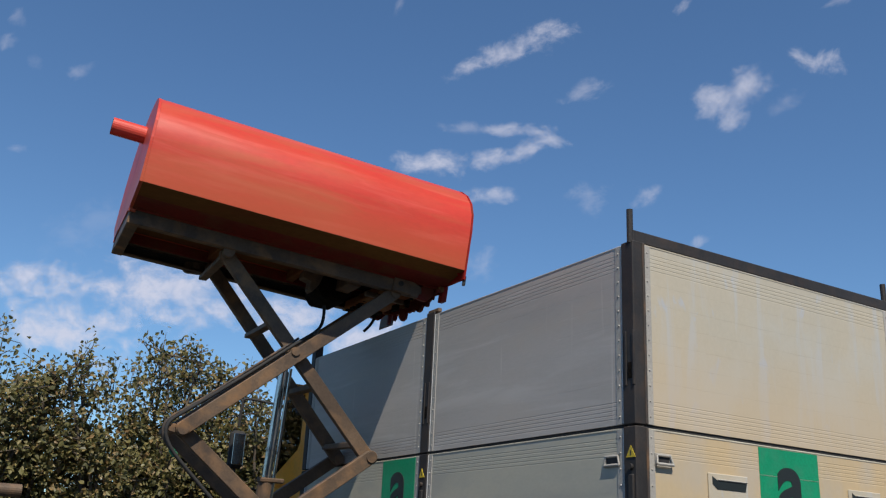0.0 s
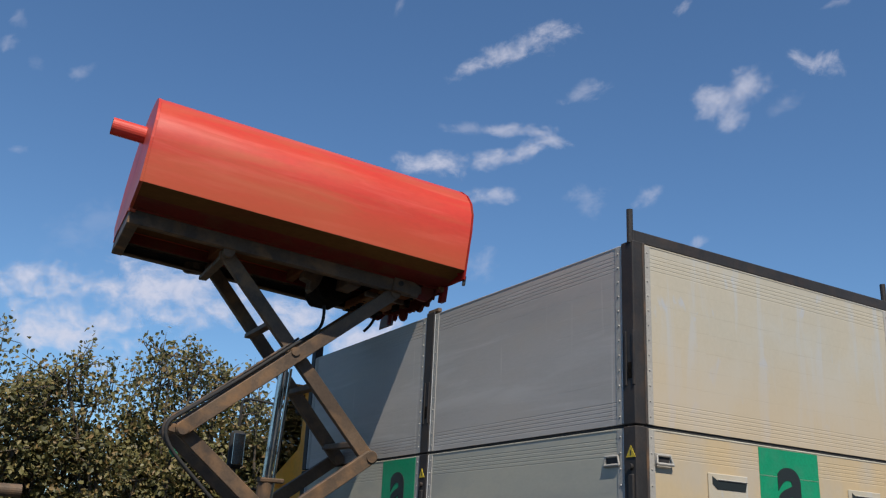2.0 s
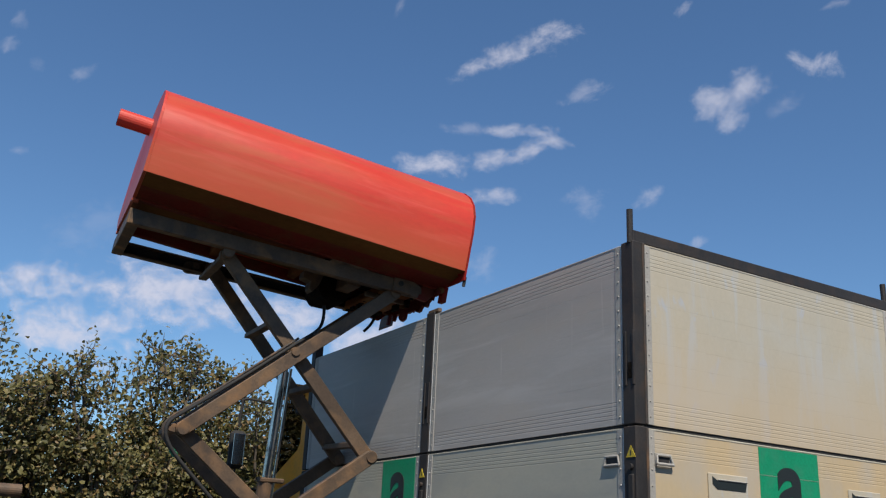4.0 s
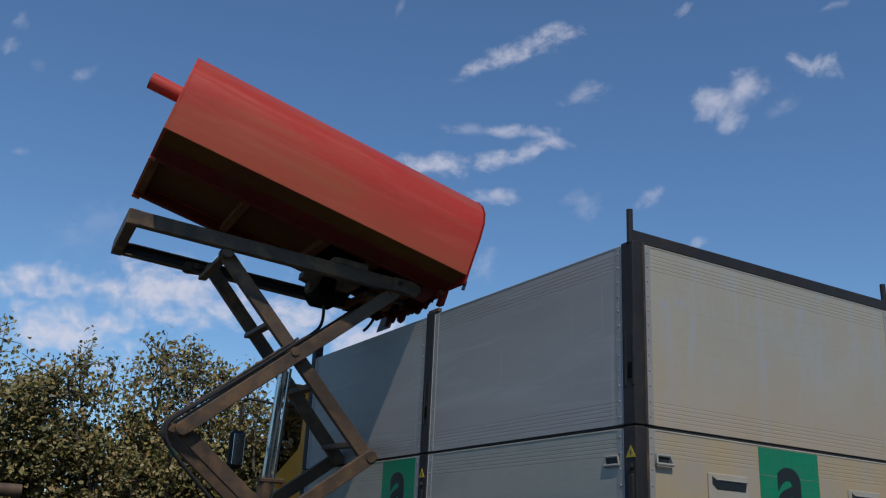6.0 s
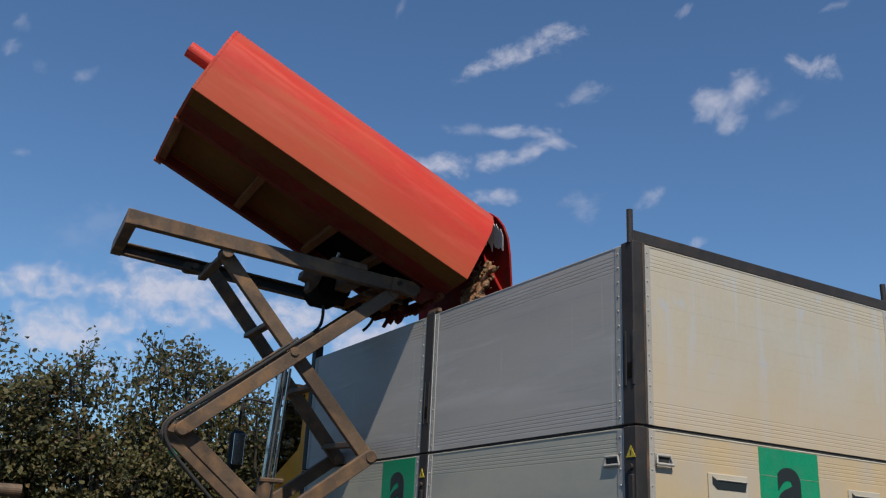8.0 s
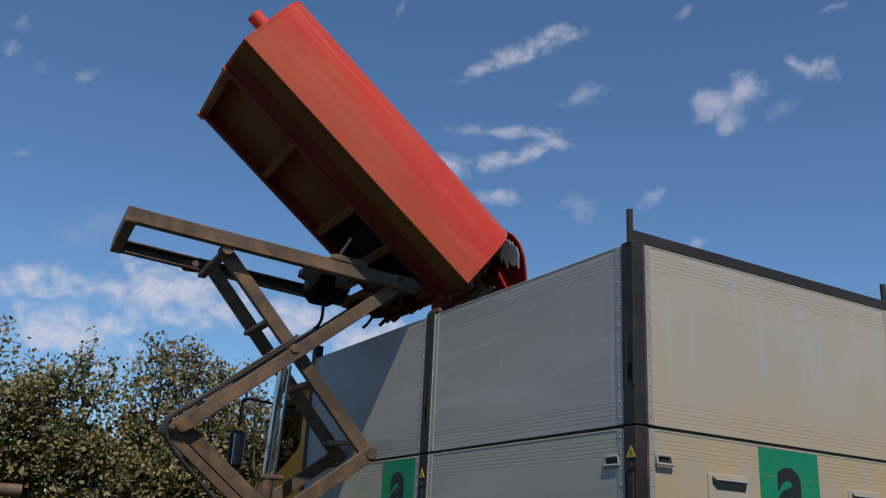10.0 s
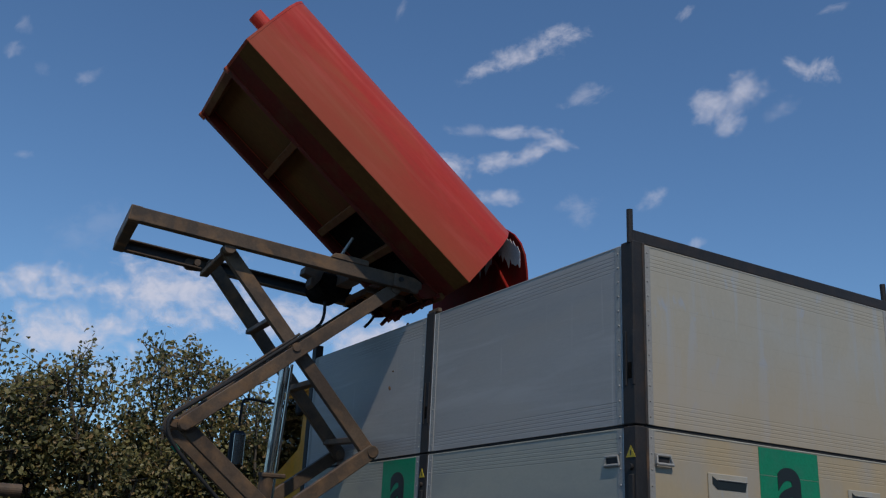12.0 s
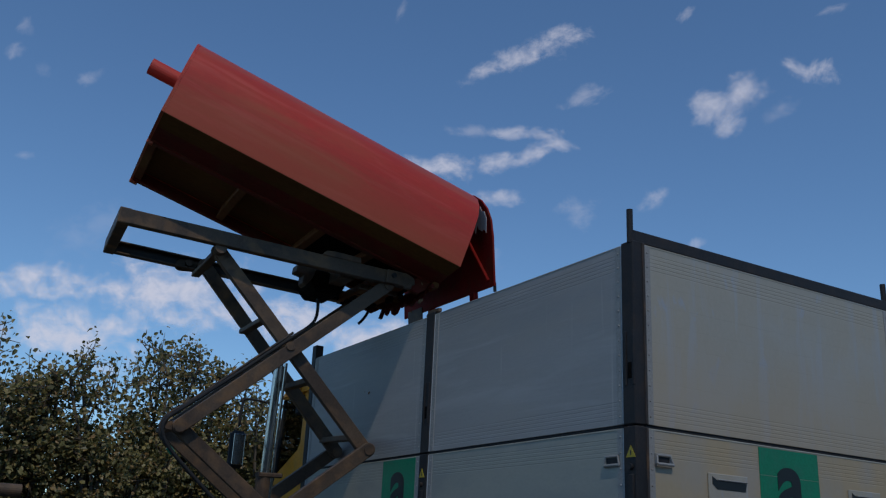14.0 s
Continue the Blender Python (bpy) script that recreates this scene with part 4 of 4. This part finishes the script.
# ---- sweepings that pour out of the hopper ----
def clump_bm(seed, size):
    """A loose fall of wet sweepings: torn leaves, grit and small lumps."""
    r = random.Random(seed)
    bm = bmesh.new()
    for k in range(170):
        lump = k < 80
        t = bmesh.new()
        bmesh.ops.create_icosphere(t, subdivisions=1, radius=1)
        rad = size * (r.uniform(0.05, 0.135) if lump else r.uniform(0.02, 0.05))
        off = Vector((r.uniform(-0.3, 0.3), r.uniform(-0.6, 0.6), r.uniform(-0.8, 0.8))) * size * (0.8 if lump else 1.05)
        flat = (0.7, 0.9, r.uniform(1.3, 2.2)) if lump else (r.uniform(0.2, 0.6), r.uniform(0.7, 1.1), r.uniform(0.9, 1.9))
        turn = Euler((r.uniform(-0.6, 0.6), r.uniform(-0.6, 0.6), r.uniform(0, 6))).to_matrix()
        for v in t.verts:
            f = 1 + 0.7 * noise.noise(v.co * 1.7 + Vector((seed, k, 0)))
            v.co = turn @ (Vector((v.co.x * flat[0], v.co.y * flat[1], v.co.z * flat[2])) * rad * f) + off
        join(bm, t)
    for k in range(4):
        # matted wet leaves that hold the fall together
        t = bmesh.new()
        bmesh.ops.create_icosphere(t, subdivisions=3, radius=1)
        off = Vector((r.uniform(-0.08, 0.08), r.uniform(-0.35, 0.35), r.uniform(-0.5, 0.5))) * size
        for v in t.verts:
            f = 1 + 0.45 * noise.noise(v.co * 1.6 + Vector((seed, k, 9))) + 0.22 * noise.noise(Vector((v.co.x * 6, v.co.y * 6, v.co.z * 2.4)) + Vector((seed, k, 4)))
            v.co = Vector((v.co.x * 0.30, v.co.y * 0.55, v.co.z * 0.85)) * size * 0.62 * f + off
        join(bm, t)
    return bm


kinds = [mesh_of("sweepings", clump_bm(i + 1, 0.23 + 0.006 * i), SOIL) for i in range(9)]
clumps = []
rng = random.Random(77)
for i in range(86):
    ob = new("sweepings", kinds[i % 9])
    tagged(ob, "fall of brown wet leaves and street sweepings", "debris", "falling sweepings", "stuff")
    if i < 52:
        clumps.append((ob, 6.12 + 0.027 * i, rng.uniform(-0.08, 0.6) if i % 4 else rng.uniform(0.4, 1.6), rng.uniform(0.28, 0.60), rng.uniform(-25, 25)))
    else:
        clumps.append((ob, 7.55 + 3.9 * (i - 52) / 33, rng.uniform(-0.08, 0.55), rng.uniform(0.24, 0.40), rng.uniform(-25, 25)))

def crumbs_bm(seed):
    """A few torn leaves and crumbs, far apart."""
    r = random.Random(seed)
    bm = bmesh.new()
    for k in range(9):
        t = bmesh.new()
        bmesh.ops.create_icosphere(t, subdivisions=1, radius=r.uniform(0.006, 0.018))
        for v in t.verts:
            v.co = Vector((v.co.x * 0.5, v.co.y, v.co.z * 1.4)) * (1 + 0.6 * noise.noise(v.co * 90 + Vector((k, seed, 0))))
        join(bm, t, pose(r.uniform(-0.12, 0.12), r.uniform(-0.35, 0.35), r.uniform(-0.18, 0.18), r.uniform(-60, 60), 0, r.uniform(0, 180)))
    return bm


crumbs = []
for i in range(9):
    ob = part("crumbs", crumbs_bm(i + 60), SOIL)
    tagged(ob, "few loose crumbs of brown sweepings dropping from the lip", "debris", "falling crumbs", "stuff")
    crumbs.append((ob, 10.9 + 0.36 * i))

# ---- motion ----
TILT = [(0, 4.94), (3.2, 4.94), (3.6, 5.3), (4.3, 8.4), (5.0, 11.6), (5.5, 13.58), (6, 15.55), (6.5, 17.1), (7, 19.18), (7.5, 21.84), (8, 24.76), (8.6, 28.9), (9.4, 34.6), (10.0, 38.6), (10.3, 40.5),
        (10.5, 41.34), (11, 41.51), (11.5, 41.66), (11.8, 40.4), (12, 38.37), (12.5, 31.34), (13, 27.09), (13.5, 22.77), (14, 18.63)]
DOOR = [(0, 0), (6.0, 0), (6.1, 3), (6.2, 9), (6.3, 18), (6.4, 25), (6.5, 30), (6.7, 33), (6.9, 27), (7.1, 20), (7.3, 19), (7.6, 24), (8.0, 31), (9.0, 37), (10.3, 46), (11, 48), (11.5, 47), (12, 44), (12.5, 37), (13, 28), (13.5, 25), (14, 23)]
SWAY = [(0, 0, 0, 0, 0), (5.5, 0, 0, 0, 0), (6.5, 0, 0, 0, -0.2), (8, 0, 0, 0, -0.2), (9.2, 0.003, 0.003, 0.016, -0.3), (10.5, 0.006, 0.007, 0.03, -0.4), (11.5, 0.017, 0.016, 0.033, -0.31), (12, 0.018, 0.02, 0.039, -0.23), (12.5, 0.017, 0.016, 0.04, -1.0),
        (13, 0.011, 0.015, 0.039, -1.42), (14, 0.012, 0.007, 0.037, -1.66)]


def motions():
    base = Matrix.Translation((-1.1, 1.0, -2.6))

    def between(rows, t):
        for a, b in zip(rows, rows[1:]):
            if t <= b[0]:
                f = (t - a[0]) / (b[0] - a[0])
                return [u + (v - u) * f for u, v in zip(a[1:], b[1:])]
        return list(rows[-1][1:])

    def stand(t):
        x, y, z, p = between(SWAY, t)
        return SWEEPER_AT @ Matrix.Translation((x, y, z)) @ base @ pose(0, 0, 0, 0, p, 0) @ base.inverted()

    times = sorted({r[0] for r in SWAY} | {r[0] for r in TILT})
    walk(sweeper, [(t, stand(t)) for t in times])
    walk(hopper, [(t, stand(t) @ pose(0, 0, 0, 0, between(TILT, t)[0], 0)) for t in times])
    walk(door, [(t, pose(HL1 + 0.002, 0, DOOR_Z, 0, -a, 0)) for t, a in DOOR])
    for ob, rows in clouds:
        walk(ob, rows)

    def inside(t, x, y, z, spin):
        return stand(t) @ pose(0, 0, 0, 0, between(TILT, t)[0], 0) @ pose(x, y, z, spin, 0, 0)

    # each lump slides down the hopper, drops over the lip and stays in the truck body
    for k, (ob, t0, y, z, spin) in enumerate(clumps):
        mouth = inside(t0, 0.24 + 0.10 * ((k * 5) % 7) / 6, 0.26 + y * 0.78, z, spin)
        p = mouth.translation
        rows = [(t, inside(t, -0.72 - 0.012 * k, 0.8 + 0.2 * y, 0.62, 0)) for t in (0, 3.2, 4.3, 5.5) if t < t0 - 0.5]
        rows += [(t0 - 0.45, inside(t0 - 0.45, -0.50, 0.8 + 0.2 * y, 0.60, 0)), (t0 - 0.2, inside(t0 - 0.2, -0.18, 0.55 + 0.45 * y, 0.46, 0)), (t0, mouth)]
        for dt in (0.12, 0.24, 0.36, 0.48, 0.60):
            rows.append((t0 + dt, Matrix.Translation((0.55 * dt, 0, -0.6 * dt - 3.8 * dt * dt)) @ mouth))
        rest = Matrix.Translation((min(2.0, p.x + 0.6) - p.x, 0, 1.65 + 0.009 * k - p.z)) @ mouth
        rows += [(t0 + 0.75, rest), (14, rest)]
        walk(ob, rows)
    for k, (ob, t0) in enumerate(crumbs):
        start = inside(t0, 0.08, 0.62 + 0.1 * (k % 4), 0.0, 20 * k)
        rows = [(t, inside(t, -0.4, 0.8, 0.5, 0)) for t in (0, 3.2, 5.5, 8.0, 10.3) if t < t0 - 0.3] + [(t0 - 0.1, inside(t0 - 0.1, 0.0, 0.8, 0.3, 0)), (t0, start)]
        rows += [(t0 + dt, Matrix.Translation((-0.1 * dt, 0, -0.3 * dt - 3.0 * dt * dt)) @ start) for dt in (0.15, 0.3, 0.45, 0.6) if t0 + dt < 14]
        low = Matrix.Translation((0.5, 0, 1.6 - start.translation.z)) @ start
        walk(ob, rows + ([(t0 + 0.75, low)] if t0 + 0.8 < 14 else []) + [(14.0, low if t0 + 0.8 < 14 else rows[-1][1])])
    for k, th in enumerate(trees):
        at = th.matrix_basis.copy()
        walk(th, [(t * 0.7, at @ pose(0, 0, 0, 0.22 * math.sin(1.9 * t + k), 0.35 * math.sin(1.3 * t + 1.7 * k) + 0.2 * math.sin(3.1 * t + k), 0)) for t in range(21)])


motions()
